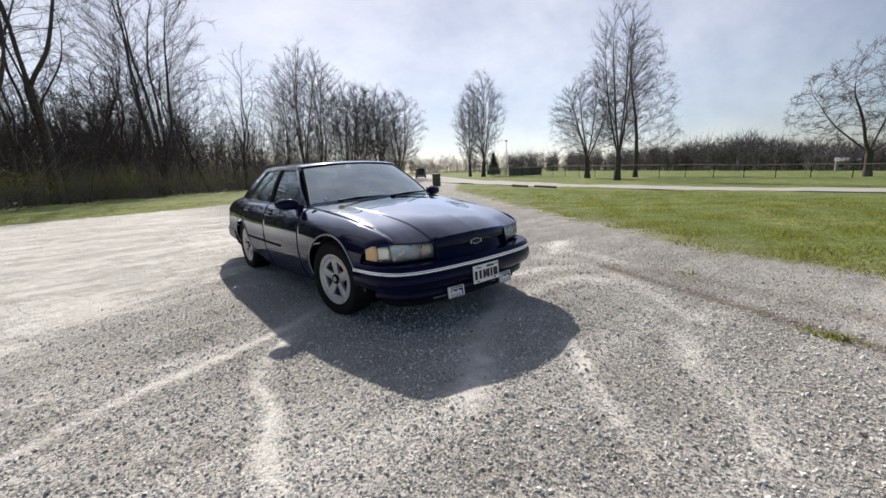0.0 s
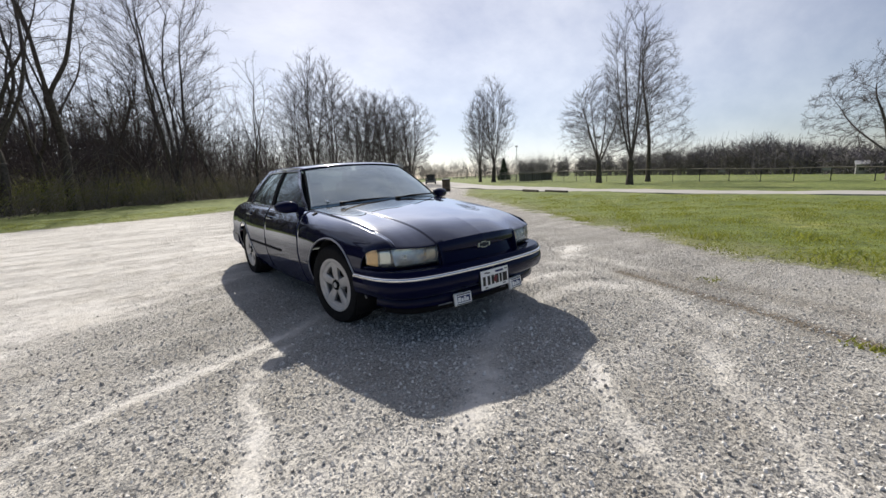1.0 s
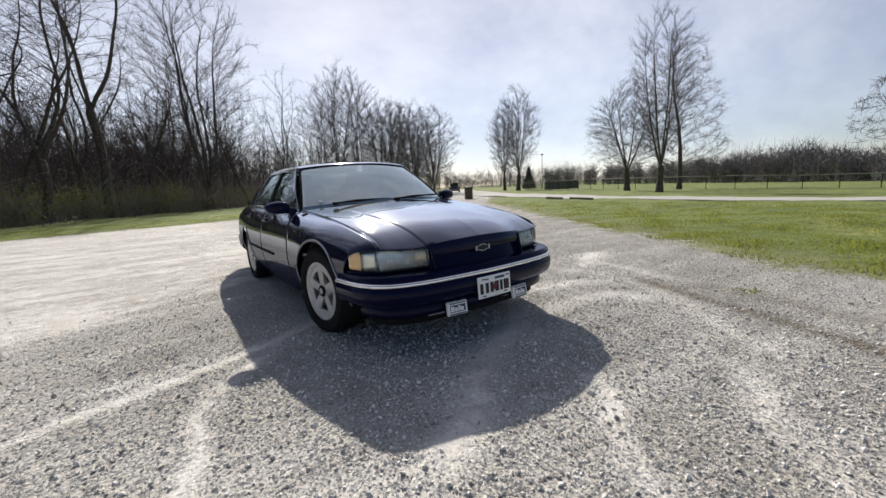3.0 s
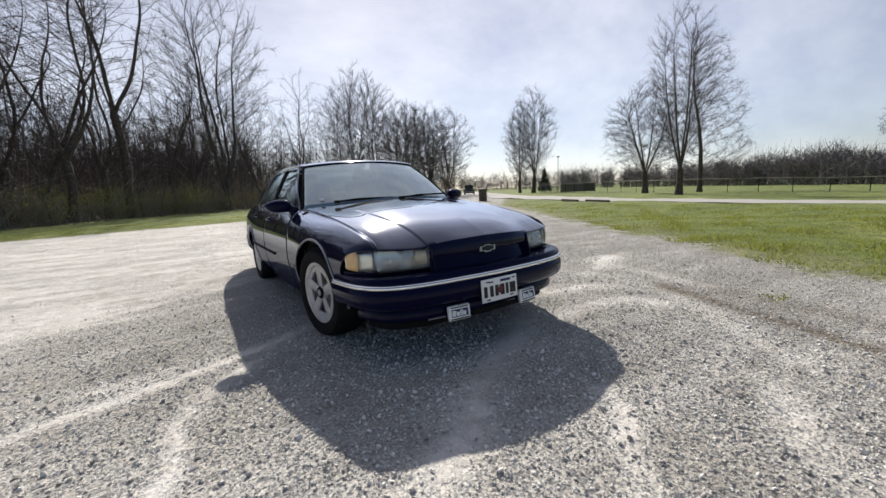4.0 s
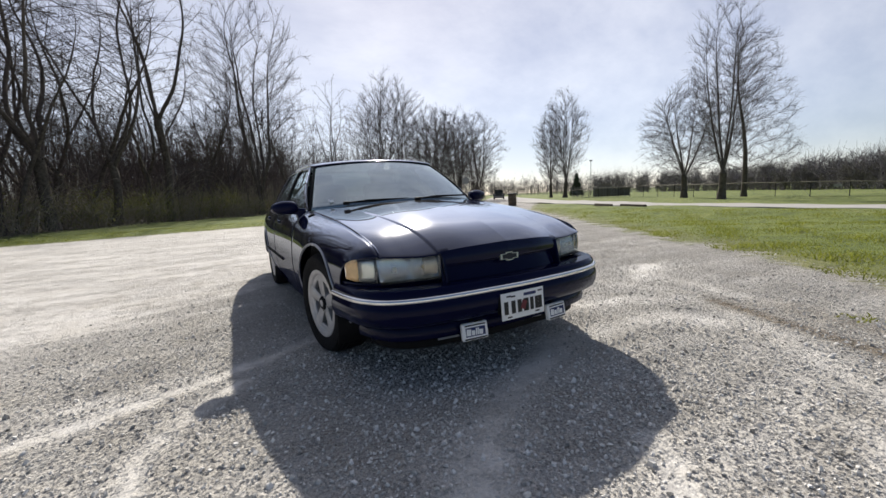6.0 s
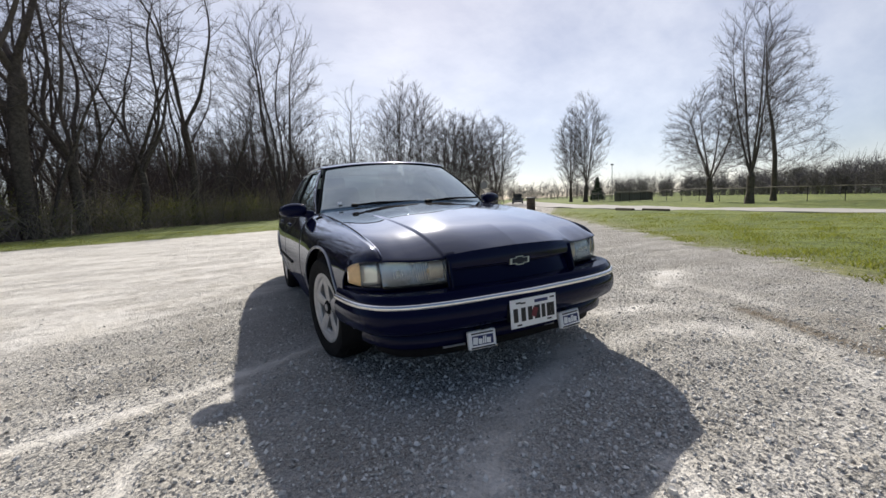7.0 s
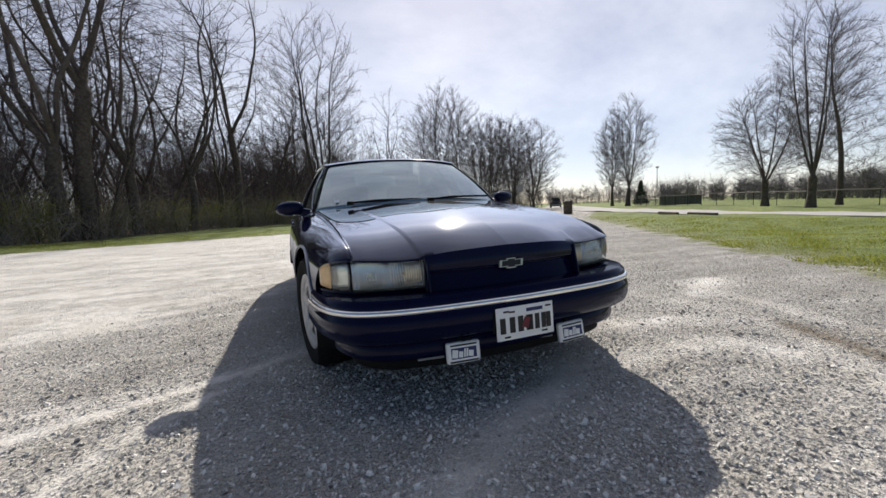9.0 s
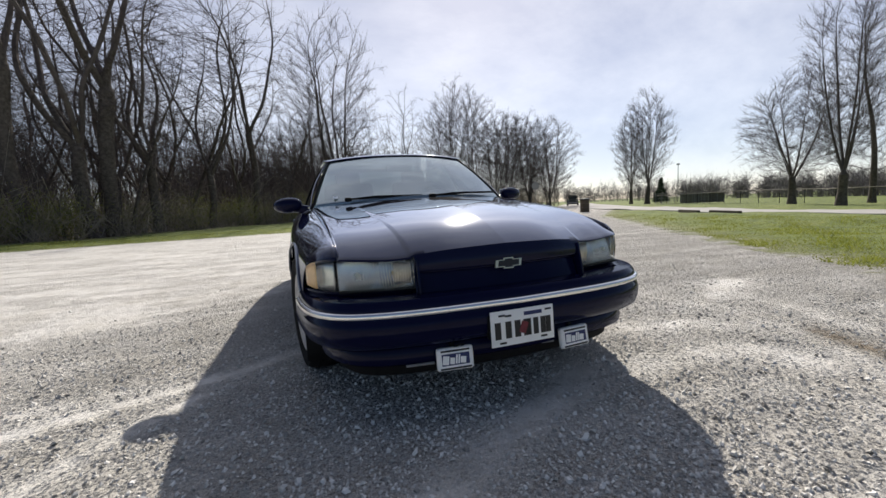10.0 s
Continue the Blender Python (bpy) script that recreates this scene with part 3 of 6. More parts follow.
for n in range(32):
    x, y = in_wood(5.0, 26, 2, 9)
    plant(int(rng.choice([1, 1, 3, 3])), x, y, rng.uniform(0, 360), rng.uniform(0.62, 0.86), rng.uniform(0.9, 1.2))
for n in range(16):
    plant(int(rng.choice([1, 3, 3])), rng.uniform(-40, -13), rng.uniform(28, 50), rng.uniform(0, 360), rng.uniform(0.7, 1.0), rng.uniform(0.9, 1.2))
for x, y, kind, size in ((19.4, 51.0, 5, 1.0), (22.5, 52.5, 5, 1.0), (17.6, 53, 5, 0.85), (26.2, 52.5, 4, 0.98), (29.5, 54.0, 4, 0.95), (33.0, 54.0, 4, 1.0), (37.2, 55.0, 4, 0.98), (31, 58.5, 4, 1.05), (36, 59.5, 4, 0.95), (41, 61.5, 4, 0.72)):
    plant(kind, x, y, rng.uniform(0, 360), size, 1.0)
for x, y, size in ((70, 100, 0.62), (62, 108, 0.6), (80, 118, 0.6), (56, 92, 0.55), (92, 124, 0.55)):
    plant(3, x, y, rng.uniform(0, 360), size * 1.2, 1.3)


def sprigs(name, rows, mat, sides=3, label="", category="", fine=0.012):
    thick, slim = [r for r in rows if r[2] > fine], [r for r in rows if r[2] <= fine]
    v, f = tubes(thick, sides)
    if slim:
        v2, f2 = ribbons(slim, np.random.default_rng(3))
        v, f = np.concatenate([v, v2]), np.concatenate([f, f2 + len(v)])
    ob = mesh_ob(name, v, f, mat)
    return tagged(ob, label, category, kind="stuff")


# saplings and stems that fill the wood
rows = []
for n in range(2100):
    x, y = in_wood(0.8, 36)
    h, d = rng.uniform(3.0, 12.0), np.array([rng.normal(0, 0.12), rng.normal(0, 0.12), 1.0])
    p, r = np.array([x, y, -0.05]), rng.uniform(0.018, 0.05)
    for k in range(5):
        d = d + np.array([rng.normal(0, 0.10), rng.normal(0, 0.10), 0.05])
        q = p + d / np.linalg.norm(d) * h / 5
        rows.append((p, q, r * (1 - 0.15 * k), r * (0.85 - 0.15 * k)))
        if k:
            for c in range(5):
                w = d + rng.normal(0, 0.9, 3)
                w = w / np.linalg.norm(w) * rng.uniform(0.6, 2.2)
                rows += [(q, q + w, 0.012, 0.009), (q + w * 0.6, q + w * 0.6 + rng.normal(0, 0.45, 3), 0.009, 0.006)]
        p = q
sprigs("saplings", rows, TWIG, 3, "crowded thin bare saplings filling the wood", "undergrowth")
# the wood's depth, tree behind tree
rows = []
for n in range(620):
    x, y = in_wood(22, 70)
    h = rng.uniform(8, 15)
    p = np.array([x, y, -0.2])
    rows.append((p, p + np.array([rng.normal(0, 0.8), rng.normal(0, 0.8), h * 0.85]), 0.12, 0.04))
    for c in range(15):
        z = h * rng.uniform(0.05, 0.8)
        a, t = rng.uniform(0, 2 * math.pi), rng.uniform(0.3, 1.2)
        q = p + np.array([0, 0, z])
        w = np.array([math.cos(a) * math.sin(t), math.sin(a) * math.sin(t), math.cos(t)]) * h * rng.uniform(0.14, 0.3)
        rows.append((q, q + w, 0.04, 0.025))
        for e in range(3):
            w2 = w * 0.5 + rng.normal(0, 0.09 * h, 3) + np.array([0, 0, 0.03 * h])
            rows.append((q + w * 0.6, q + w * 0.6 + w2, 0.025, 0.014))
sprigs("deep_woods", rows, TWIG, 3, "dim bare trunks and boughs deep in the wood", "woods", 0.045)
# brush along the edge
rows, buds_at = [], []
for n in range(1500):
    x, y = in_wood(-0.3, 9.0) if n % 3 else in_wood(-0.5, 3.0)
    p = np.array([x, y, 0.0])
    for c in range(6):
        d = np.array([rng.normal(0, 0.55), rng.normal(0, 0.55), 1.0])
        h = rng.uniform(0.5, 2.3)
        m = p + d * h * 0.5
        q = m + (d + rng.normal(0, 0.5, 3)) * h * 0.5
        rows += [(p, m, 0.012, 0.011), (m, q, 0.011, 0.006), (m, m + rng.normal(0, 0.45, 3) + np.array([0, 0, 0.3]), 0.008, 0.005)]
        if n % 9 == 0:
            buds_at += [q, m]
for n in range(1900):
    x, y = in_wood(0.8, 20.0)
    p = np.array([x, y, rng.uniform(0, 1.0)])
    for c in range(4):
        d = np.array([rng.normal(0, 0.6), rng.normal(0, 0.6), 0.9])
        h = rng.uniform(0.8, 3.4)
        m = p + d * h * 0.5
        q = m + (d + rng.normal(0, 0.6, 3)) * h * 0.5
        rows += [(p, m, 0.016, 0.012), (m, q, 0.012, 0.009), (m, m + rng.normal(0, 0.8, 3), 0.011, 0.008), (q, q + rng.normal(0, 0.7, 3), 0.010, 0.007), (m, m + rng.normal(0, 0.8, 3), 0.010, 0.007)]
for n in range(420):
    k = rng.uniform()
    x, y = 14 + 27 * k + rng.normal(0, 2.0), 50 + 13 * k * k + rng.normal(0, 2.2) + 2
    p = np.array([x, y, 0.0])
    for c in range(4):
        d = np.array([rng.normal(0, 0.5), rng.normal(0, 0.5), 1.0])
        h = rng.uniform(0.8, 3.2)
        m = p + d * h * 0.5
        q = m + (d + rng.normal(0, 0.5, 3)) * h * 0.5
        rows += [(p, m, 0.022, 0.016), (m, q, 0.016, 0.010), (m, m + rng.normal(0, 0.6, 3), 0.012, 0.008)]
sprigs("brush", rows, BRUSH, 3, "tangled brown brush along the wood's edge", "undergrowth")


def leaves(name, centres, spread, per, size, mat, label, category, seed):
    g = np.random.default_rng(seed)
    c = np.repeat(np.array(centres), per, axis=0)
    c = c + g.normal(0, spread, c.shape)
    u, v = g.normal(0, 1, c.shape), g.normal(0, 1, c.shape)
    u /= np.linalg.norm(u, axis=1, keepdims=True)
    v -= u * (u * v).sum(1, keepdims=True)
    v /= np.linalg.norm(v, axis=1, keepdims=True)
    k = size * g.uniform(0.6, 1.4, (len(c), 1))
    verts = np.stack([c - u * k, c - v * k * 0.45, c + u * k, c + v * k * 0.45], 1).reshape(-1, 3)
    faces = np.arange(len(verts)).reshape(-1, 4)
    return tagged(mesh_ob(name, verts, faces, mat), label, category, kind="stuff")


green_spots = [np.array(in_wood(0.2, 5.0) + (rng.uniform(0.4, 2.0),)) for n in range(170)] + [np.array(in_wood(-0.2, 2.5) + (rng.uniform(0.3, 1.6),)) for n in range(150)]
for n in range(36):
    bx, by = in_wood(0.4, 3.2, 2, 8)
    green_spots += [np.array([bx + rng.normal(0, 0.7), by + rng.normal(0, 0.7), abs(rng.normal(0.9, 0.6)) + 0.2]) for k in range(9)]
leaves("spring_shoots", green_spots, 0.45, 75, 0.05, BUD, "fresh yellow-green leaves on the understorey", "undergrowth", 5)
leaves("fallen_leaves", [np.array(in_wood(-2.6, 6.0) + (0.02,)) for n in range(2600)], 0.22, 8, 0.05, LITTER, "dry fallen leaves under the trees", "leaf litter", 6)

# far woods behind the ball field
FAR = [(95, 235), (165, 225), (204, 175), (157, 102), (133, 64), (109, 38), (94, 22), (85, 12), (78, 4), (72, -4), (66, -14)]
FAR_TALL = [10, 12, 12, 9.5, 7.2, 7.0, 7.2, 4.8, 3.6, 3.6, 3.6]
rows = []
for n in range(1150):
    k = int(rng.integers(0, len(FAR) - 1))
    f, back = rng.uniform(), 30 * rng.uniform() ** 1.5
    (ax, ay), (bx, by) = FAR[k], FAR[k + 1]
    x, y = ax + (bx - ax) * f, ay + (by - ay) * f
    s = 1 + back / math.hypot(x, y)
    x, y = x * s, y * s
    h = (FAR_TALL[k] * (1 - f) + FAR_TALL[k + 1] * f) * rng.uniform(0.55, 1.1) * s
    p = np.array([x, y, lie(x, y) - 0.3])
    rows.append((p, p + np.array([rng.normal(0, 0.3), rng.normal(0, 0.3), h * 0.8]), 0.13, 0.05))
    for c in range(16):
        z = h * rng.uniform(0.03, 0.74)
        a, t = rng.uniform(0, 2 * math.pi), rng.uniform(0.3, 1.35)
        q = p + np.array([0, 0, z])
        w = np.array([math.cos(a) * math.sin(t), math.sin(a) * math.sin(t), math.cos(t)]) * h * rng.uniform(0.16, 0.36)
        rows.append((q, q + w, 0.040, 0.022))
        for e in range(6):
            w2 = w * 0.5 + rng.normal(0, 0.11 * h, 3) + np.array([0, 0, 0.03 * h])
            rows.append((q + w * 0.6, q + w * 0.6 + w2, 0.030, 0.012))
sprigs("far_woods", rows, TWIG_HAZED, 3, "bare grey-brown woods beyond the ball field", "woods", 0.06)

# lone evergreen
tree = new("evergreen_tree")
v, f = tubes([(np.array([0, 0, -0.1]), np.array([0, 0, 5.6]), 0.16, 0.02)], 8)
mesh_ob("trunk", v, f, BARK, tree)
cen = []
for k in range(420):
    z = 0.5 + 5.2 * rng.uniform() ** 1.3
    a, r = rng.uniform(0, 2 * math.pi), (5.9 - z) * 0.33 * math.sqrt(rng.uniform())
    cen.append((r * math.cos(a), r * math.sin(a), z))
crown = leaves("crown", cen, 0.16, 22, 0.10, NEEDLE, "", "", 9)
del crown["kind"]
crown.parent = tree
tagged(tree, "dark conical evergreen beyond the drive", "tree")
tree.matrix_basis = pose(74, 67.5, lie(74, 67.5)) @ Matrix.Scale(0.95, 4)

# ---- paved walk, dark soil patches, ball field ----
WALK = [(18.6, -4.0, 1.3), (18.5, 0.0, 1.4), (18.6, 4.3, 1.5), (19.4, 9.2, 1.7), (21.5, 17.0, 2.2), (26.0, 27.0, 2.6), (33.0, 38.0, 2.8), (44.0, 54.0, 3.0), (60.0, 78.0, 3.2)]
wx = np.array(WALK)
tt = np.linspace(0, len(WALK) - 1, 120)
wc = np.stack([np.interp(tt, range(len(WALK)), wx[:, k]) for k in range(3)], 1)
wc[:, 2] *= 0.78
for _ in range(20):
    wc[1:-1] = 0.25 * wc[:-2] + 0.5 * wc[1:-1] + 0.25 * wc[2:]
dn = np.gradient(wc[:, :2], axis=0)
dn /= np.linalg.norm(dn, axis=1, keepdims=True)
nn = np.stack([dn[:, 1], -dn[:, 0]], 1)
verts, faces = [], []
for k in range(120):
    for o, z in ((-1.0, 0.0), (-1.0, 0.05), (1.0, 0.05), (1.0, 0.0)):
        verts.append((wc[k, 0] + nn[k, 0] * o * wc[k, 2], wc[k, 1] + nn[k, 1] * o * wc[k, 2], z + lie(*wc[k, :2])))
for k in range(119):
    for j in range(3):
        faces.append((4 * k + j, 4 * k + 4 + j, 4 * k + 5 + j, 4 * k + 1 + j))
tagged(mesh_ob("pavement", verts, faces, CONCRETE), "pale worn concrete drive across the lawn", "pavement", kind="structure")

FENCE = [(60, 55), (56, 42), (53, 33), (50.5, 27), (48.5, 20), (46.8, 14), (45.5, 8), (44.3, 3.5), (42.5, -2), (41, -8)]
fence = tagged(new("fence"), "chain-link ball field fence with a tan top rail", "fence")
fp = []
for (ax, ay), (bx, by) in zip(FENCE, FENCE[1:]):
    m = max(1, round(math.hypot(bx - ax, by - ay) / 3.0))
    fp += [(ax + (bx - ax) * k / m, ay + (by - ay) * k / m) for k in range(m)]
fp.append(FENCE[-1])
fp = np.array(fp)
for _ in range(3):
    fp[1:-1] = 0.25 * fp[:-2] + 0.5 * fp[1:-1] + 0.25 * fp[2:]
RAIL = simple("tan_rail_cap", (0.26, 0.23, 0.18), 0.7, vary=0.15)
def fence_top(y):
    return float(np.interp(y, [-1, 2, 8, 18, 31], [1.02, 1.07, 1.2, 1.45, 1.6]))


for x, y in fp:
    v, f = tubes([(np.array([x, y, lie(x, y) - 0.1]), np.array([x, y, lie(x, y) + fence_top(y) - 0.03]), 0.035, 0.035)], 6)
    mesh_ob("post", v, f, DARKPAINT, fence)
v, f = tubes([(np.array([*a, fence_top(a[1]) + lie(*a)]), np.array([*b, fence_top(b[1]) + lie(*b)]), 0.045, 0.045) for a, b in zip(fp, fp[1:])], 6)
mesh_ob("top_rail", v, f, RAIL, fence, "tan plastic top rail")
rows = []
for a, b in zip(fp, fp[1:]):
    d, m = b - a, 22
    for k in range(m):
        for sgn in (0, 1):
            f0, f1 = (k + 0.0) / m, (k + 8.0) / m
            f1 = min(f1, 1.0)
            top = 0.03 + (fence_top(a[1]) - 0.07) * min(1, (f1 - f0) * m / 8.0)
            p, q = a + d * f0, a + d * f1
            rows.append((np.array([*(p if sgn else q), 0.03 + lie(*p)]), np.array([*(q if sgn else p), top + lie(*p)]), 0.003, 0.003))
v, f = tubes(rows, 3)
mesh_ob("wire_mesh", v, f, STEEL, fence, "galvanised wire mesh")

GREYWOOD = simple("weathered_boards", (0.17, 0.16, 0.15), 0.85, vary=0.25, scale=5)
# dugout with a flat roof and slatted front, behind the fence's corner
dugout = tagged(new("dugout"), "low dark dugout shelter with a flat roof at the ball field", "shelter")
for nm, size, at, mat in (("roof", (7.0, 2.6, 0.14), (0, 0, 1.75), GREYWOOD), ("back_wall", (6.8, 0.12, 1.6), (0, 1.1, 0.85), GREYWOOD), ("bench", (6.2, 0.4, 0.08), (0, 0.6, 0.45), TIMBER)):
    bm = bmesh.new()
    bmesh.ops.create_cube(bm, size=1, matrix=pose(*at) @ Matrix.Diagonal((*size, 1)))
    part(nm, bm, mat, dugout, "", False)
for k in range(8):
    bm = bmesh.new()
    bmesh.ops.create_cube(bm, size=1, matrix=pose(-3.3 + 0.94 * k, -1.15, 0.86) @ Matrix.Diagonal((0.07, 0.07, 1.72, 1)))
    part("post", bm, STEEL, dugout, "", False)
dugout.matrix_basis = pose(67.5, 52.5, lie(67.5, 52.5), 0, 0, -50)
backstop = tagged(new("backstop"), "tall wire backstop at the ball field's corner", "fence")
for k in range(9):
    v, f = tubes([(np.array([-4 + k, 0, -0.1]), np.array([-4 + k, 0, 1.9]), 0.05, 0.05)], 6)
    mesh_ob("post", v, f, STEEL, backstop)
for z in (0.5, 1.0, 1.5, 1.9):
    v, f = tubes([(np.array([-4, 0, z]), np.array([4, 0, z]), 0.03, 0.03)], 5)
    mesh_ob("rail", v, f, STEEL, backstop)
v, f = tubes([(np.array([-4 + 0.16 * k, 0, 0.02]), np.array([-4 + 0.16 * k, 0, 1.88]), 0.009, 0.009) for k in range(51)], 3)
mesh_ob("wire_mesh", v, f, STEEL, backstop)
backstop.matrix_basis = pose(61.5, 51.5, lie(61.5, 51.5), 0, 0, -48)

pole = tagged(new("light_pole"), "tall slim field light pole with a lamp head", "lamp post")
v, f = tubes([(np.array([0, 0, -0.2]), np.array([0, 0, 9.6]), 0.11, 0.07)], 8)
mesh_ob("pole", v, f, STEEL, pole)
bm = bmesh.new()
bmesh.ops.create_cube(bm, size=1, matrix=pose(0, 0, 9.7) @ Matrix.Diagonal((0.8, 0.35, 0.35, 1)))
part("lamp_head", bm, STEEL, pole, "", False)
pole.matrix_basis = pose(92, 79, lie(92, 79))

# small near stand-in for a pale house, and small boards, in front of the far woods
SIDING = simple("pale_siding", (0.30, 0.30, 0.30), 0.7, vary=0.1, scale=3)
ROOFING = simple("grey_roofing", (0.42, 0.42, 0.43), 0.8, vary=0.15, scale=4)
shed = tagged(new("shed"), "small near stand-in for a pale gabled house, before the far woods", "shed")
bm = bmesh.new()
bmesh.ops.create_cube(bm, size=1, matrix=pose(0, 0, 0.8) @ Matrix.Diagonal((3.0, 2.2, 1.7, 1)))
part("wall", bm, SIDING, shed, "", False)
for sg in (-1, 1):
    bm = bmesh.new()
    bmesh.ops.create_cube(bm, size=1, matrix=pose(0, sg * 0.62, 1.98, sg * -28, 0, 0) @ Matrix.Diagonal((3.4, 1.5, 0.08, 1)))
    part("roof", bm, ROOFING, shed, "", False)
for dx in (-0.8, 0.7):
    bm = bmesh.new()
    bmesh.ops.create_cube(bm, size=1, matrix=pose(dx, -1.11, 0.95) @ Matrix.Diagonal((0.7, 0.04, 0.7, 1)))
    part("window", bm, DARKPAINT, shed, "", False)
shed.matrix_basis = pose(79.5, 4.6, lie(79.5, 4.6), 0, 0, -80) @ Matrix.Scale(0.8, 4)
board = tagged(new("sign_board"), "small white board on two posts by the far woods", "sign")
bm = bmesh.new()
bmesh.ops.create_cube(bm, size=1, matrix=pose(0, 0, 0.85) @ Matrix.Diagonal((1.0, 0.05, 0.38, 1)))
part("panel", bm, SIDING, board, "", False)
for dx in (-0.4, 0.4):
    v, f = tubes([(np.array([dx, 0.05, -0.1]), np.array([dx, 0.05, 1.0]), 0.03, 0.03)], 6)
    mesh_ob("post", v, f, STEEL, board)
board.matrix_basis = pose(85.5, 24.0, lie(85.5, 24.0), 0, 0, -70)
copy_thing(board, pose(72.5, 7.7, lie(72.5, 7.7), 0, 0, -80))
stop = tagged(new("road_sign"), "eight-sided road sign seen from its grey back", "sign")
bm = bmesh.new()
bmesh.ops.create_cone(bm, segments=8, radius1=0.36, radius2=0.36, depth=0.012, cap_ends=True, matrix=pose(0, 0, 2.35, 90, 0, 0) @ Matrix.Rotation(radians(22.5), 4, "Z"))
part("panel", bm, STEEL, stop, "bare grey metal back", False)
v, f = tubes([(np.array([0, 0.03, -0.2]), np.array([0, 0.03, 2.75]), 0.03, 0.03)], 6)
mesh_ob("post", v, f, STEEL, stop)
stop.matrix_basis = pose(19.0, 29.7, lie(19.0, 29.7), 0, 0, -20)

# litter bin by the drive
bin_ob = tagged(new("litter_bin"), "brown steel drum litter bin with a dark lid by the drive", "bin")
def drum(name, rows, mat, parent):
    bm = bmesh.new()
    rings = [[bm.verts.new((r * math.cos(2 * math.pi * k / 24), r * math.sin(2 * math.pi * k / 24), z)) for k in range(24)] for r, z in rows]
    for a, b in zip(rings, rings[1:]):
        for k in range(24):
            bm.faces.new((a[k], a[(k + 1) % 24], b[(k + 1) % 24], b[k]))
    bm.faces.new(rings[-1])
    return part(name, bm, mat, parent)
drum("drum", [(0.29, 0), (0.30, 0.02), (0.30, 0.27), (0.315, 0.29), (0.30, 0.31), (0.30, 0.55), (0.315, 0.57), (0.30, 0.59), (0.30, 0.84), (0.31, 0.86)], TIMBER, bin_ob)
drum("lid", [(0.33, 0.85), (0.335, 0.90), (0.31, 0.94), (0.10, 0.97)], DARKPAINT, bin_ob)
bin_ob.matrix_basis = pose(19.0, 22.9, 0) @ Matrix.Diagonal((1.1, 1.1, 1.05, 1))

# low dark blocks stand for dark soil and leaf patches by the drive
for k, (x, y, turn) in enumerate(((18.3, 13.6, 62), (17.4, 11.0, 66))):
    bm = bmesh.new()
    bmesh.ops.create_cube(bm, size=1, matrix=Matrix.Diagonal((2.3, 0.16, 0.16, 1)))
    bmesh.ops.bevel(bm, geom=bm.edges, offset=0.02, segments=2, affect="EDGES")
    log = part("dark_patch_block", bm, TIMBER)
    log.matrix_basis = pose(x, y, 0.06, 0, 0, turn)
    tagged(log, "low dark block standing for a patch of soil beside the drive", "timber", "timbers by the drive")

# vehicle standing far down the drive
SUVPAINT = simple("dark_green_paint", (0.03, 0.035, 0.035), 0.35, 0.2, vary=0.1)
WINDOW = simple("dark_glass", (0.03, 0.035, 0.04), 0.08, vary=0.05)
suv = tagged(new("suv"), "dark sport utility vehicle standing far down the drive", "car")
bm = bmesh.new()
for size, at, edge in (((1.9, 4.6, 0.9), (0, 0, 0.70), 0.12), ((1.6, 2.9, 0.65), (0, 0.4, 1.42), 0.18)):
    r = bmesh.ops.create_cube(bm, size=1, matrix=pose(*at) @ Matrix.Diagonal((*size, 1)))
    bmesh.ops.bevel(bm, geom=list({e for q in r["verts"] for e in q.link_edges}), offset=edge, segments=3, affect="EDGES")
part("body", bm, SUVPAINT, suv)
bm = bmesh.new()
bmesh.ops.create_cube(bm, size=1, matrix=pose(0, -1.0, 1.42, -24, 0, 0) @ Matrix.Diagonal((1.3, 0.05, 0.42, 1)))
part("windscreen", bm, WINDOW, suv)
bm = bmesh.new()
bmesh.ops.create_cube(bm, size=1, matrix=pose(0, -2.3, 0.5) @ Matrix.Diagonal((1.75, 0.12, 0.2, 1)))
part("bumper", bm, STEEL, suv)
for x in (-0.7, 0.7):
    bm = bmesh.new()
    bmesh.ops.create_cube(bm, size=1, matrix=pose(x, -2.29, 0.86) @ Matrix.Diagonal((0.36, 0.06, 0.18, 1)))
    part("headlight", bm, STEEL, suv)
    for y in (-1.45, 1.45):
        bm = bmesh.new()
        bmesh.ops.create_cone(bm, cap_ends=True, segments=20, radius1=0.37, radius2=0.37, depth=0.24, matrix=pose(x * 1.2, y, 0.37, 0, 90, 0))
        part("wheel", bm, DARKPAINT, suv)
suv.matrix_basis = pose(43.5, 57.5, 0, 0, 0, -37)

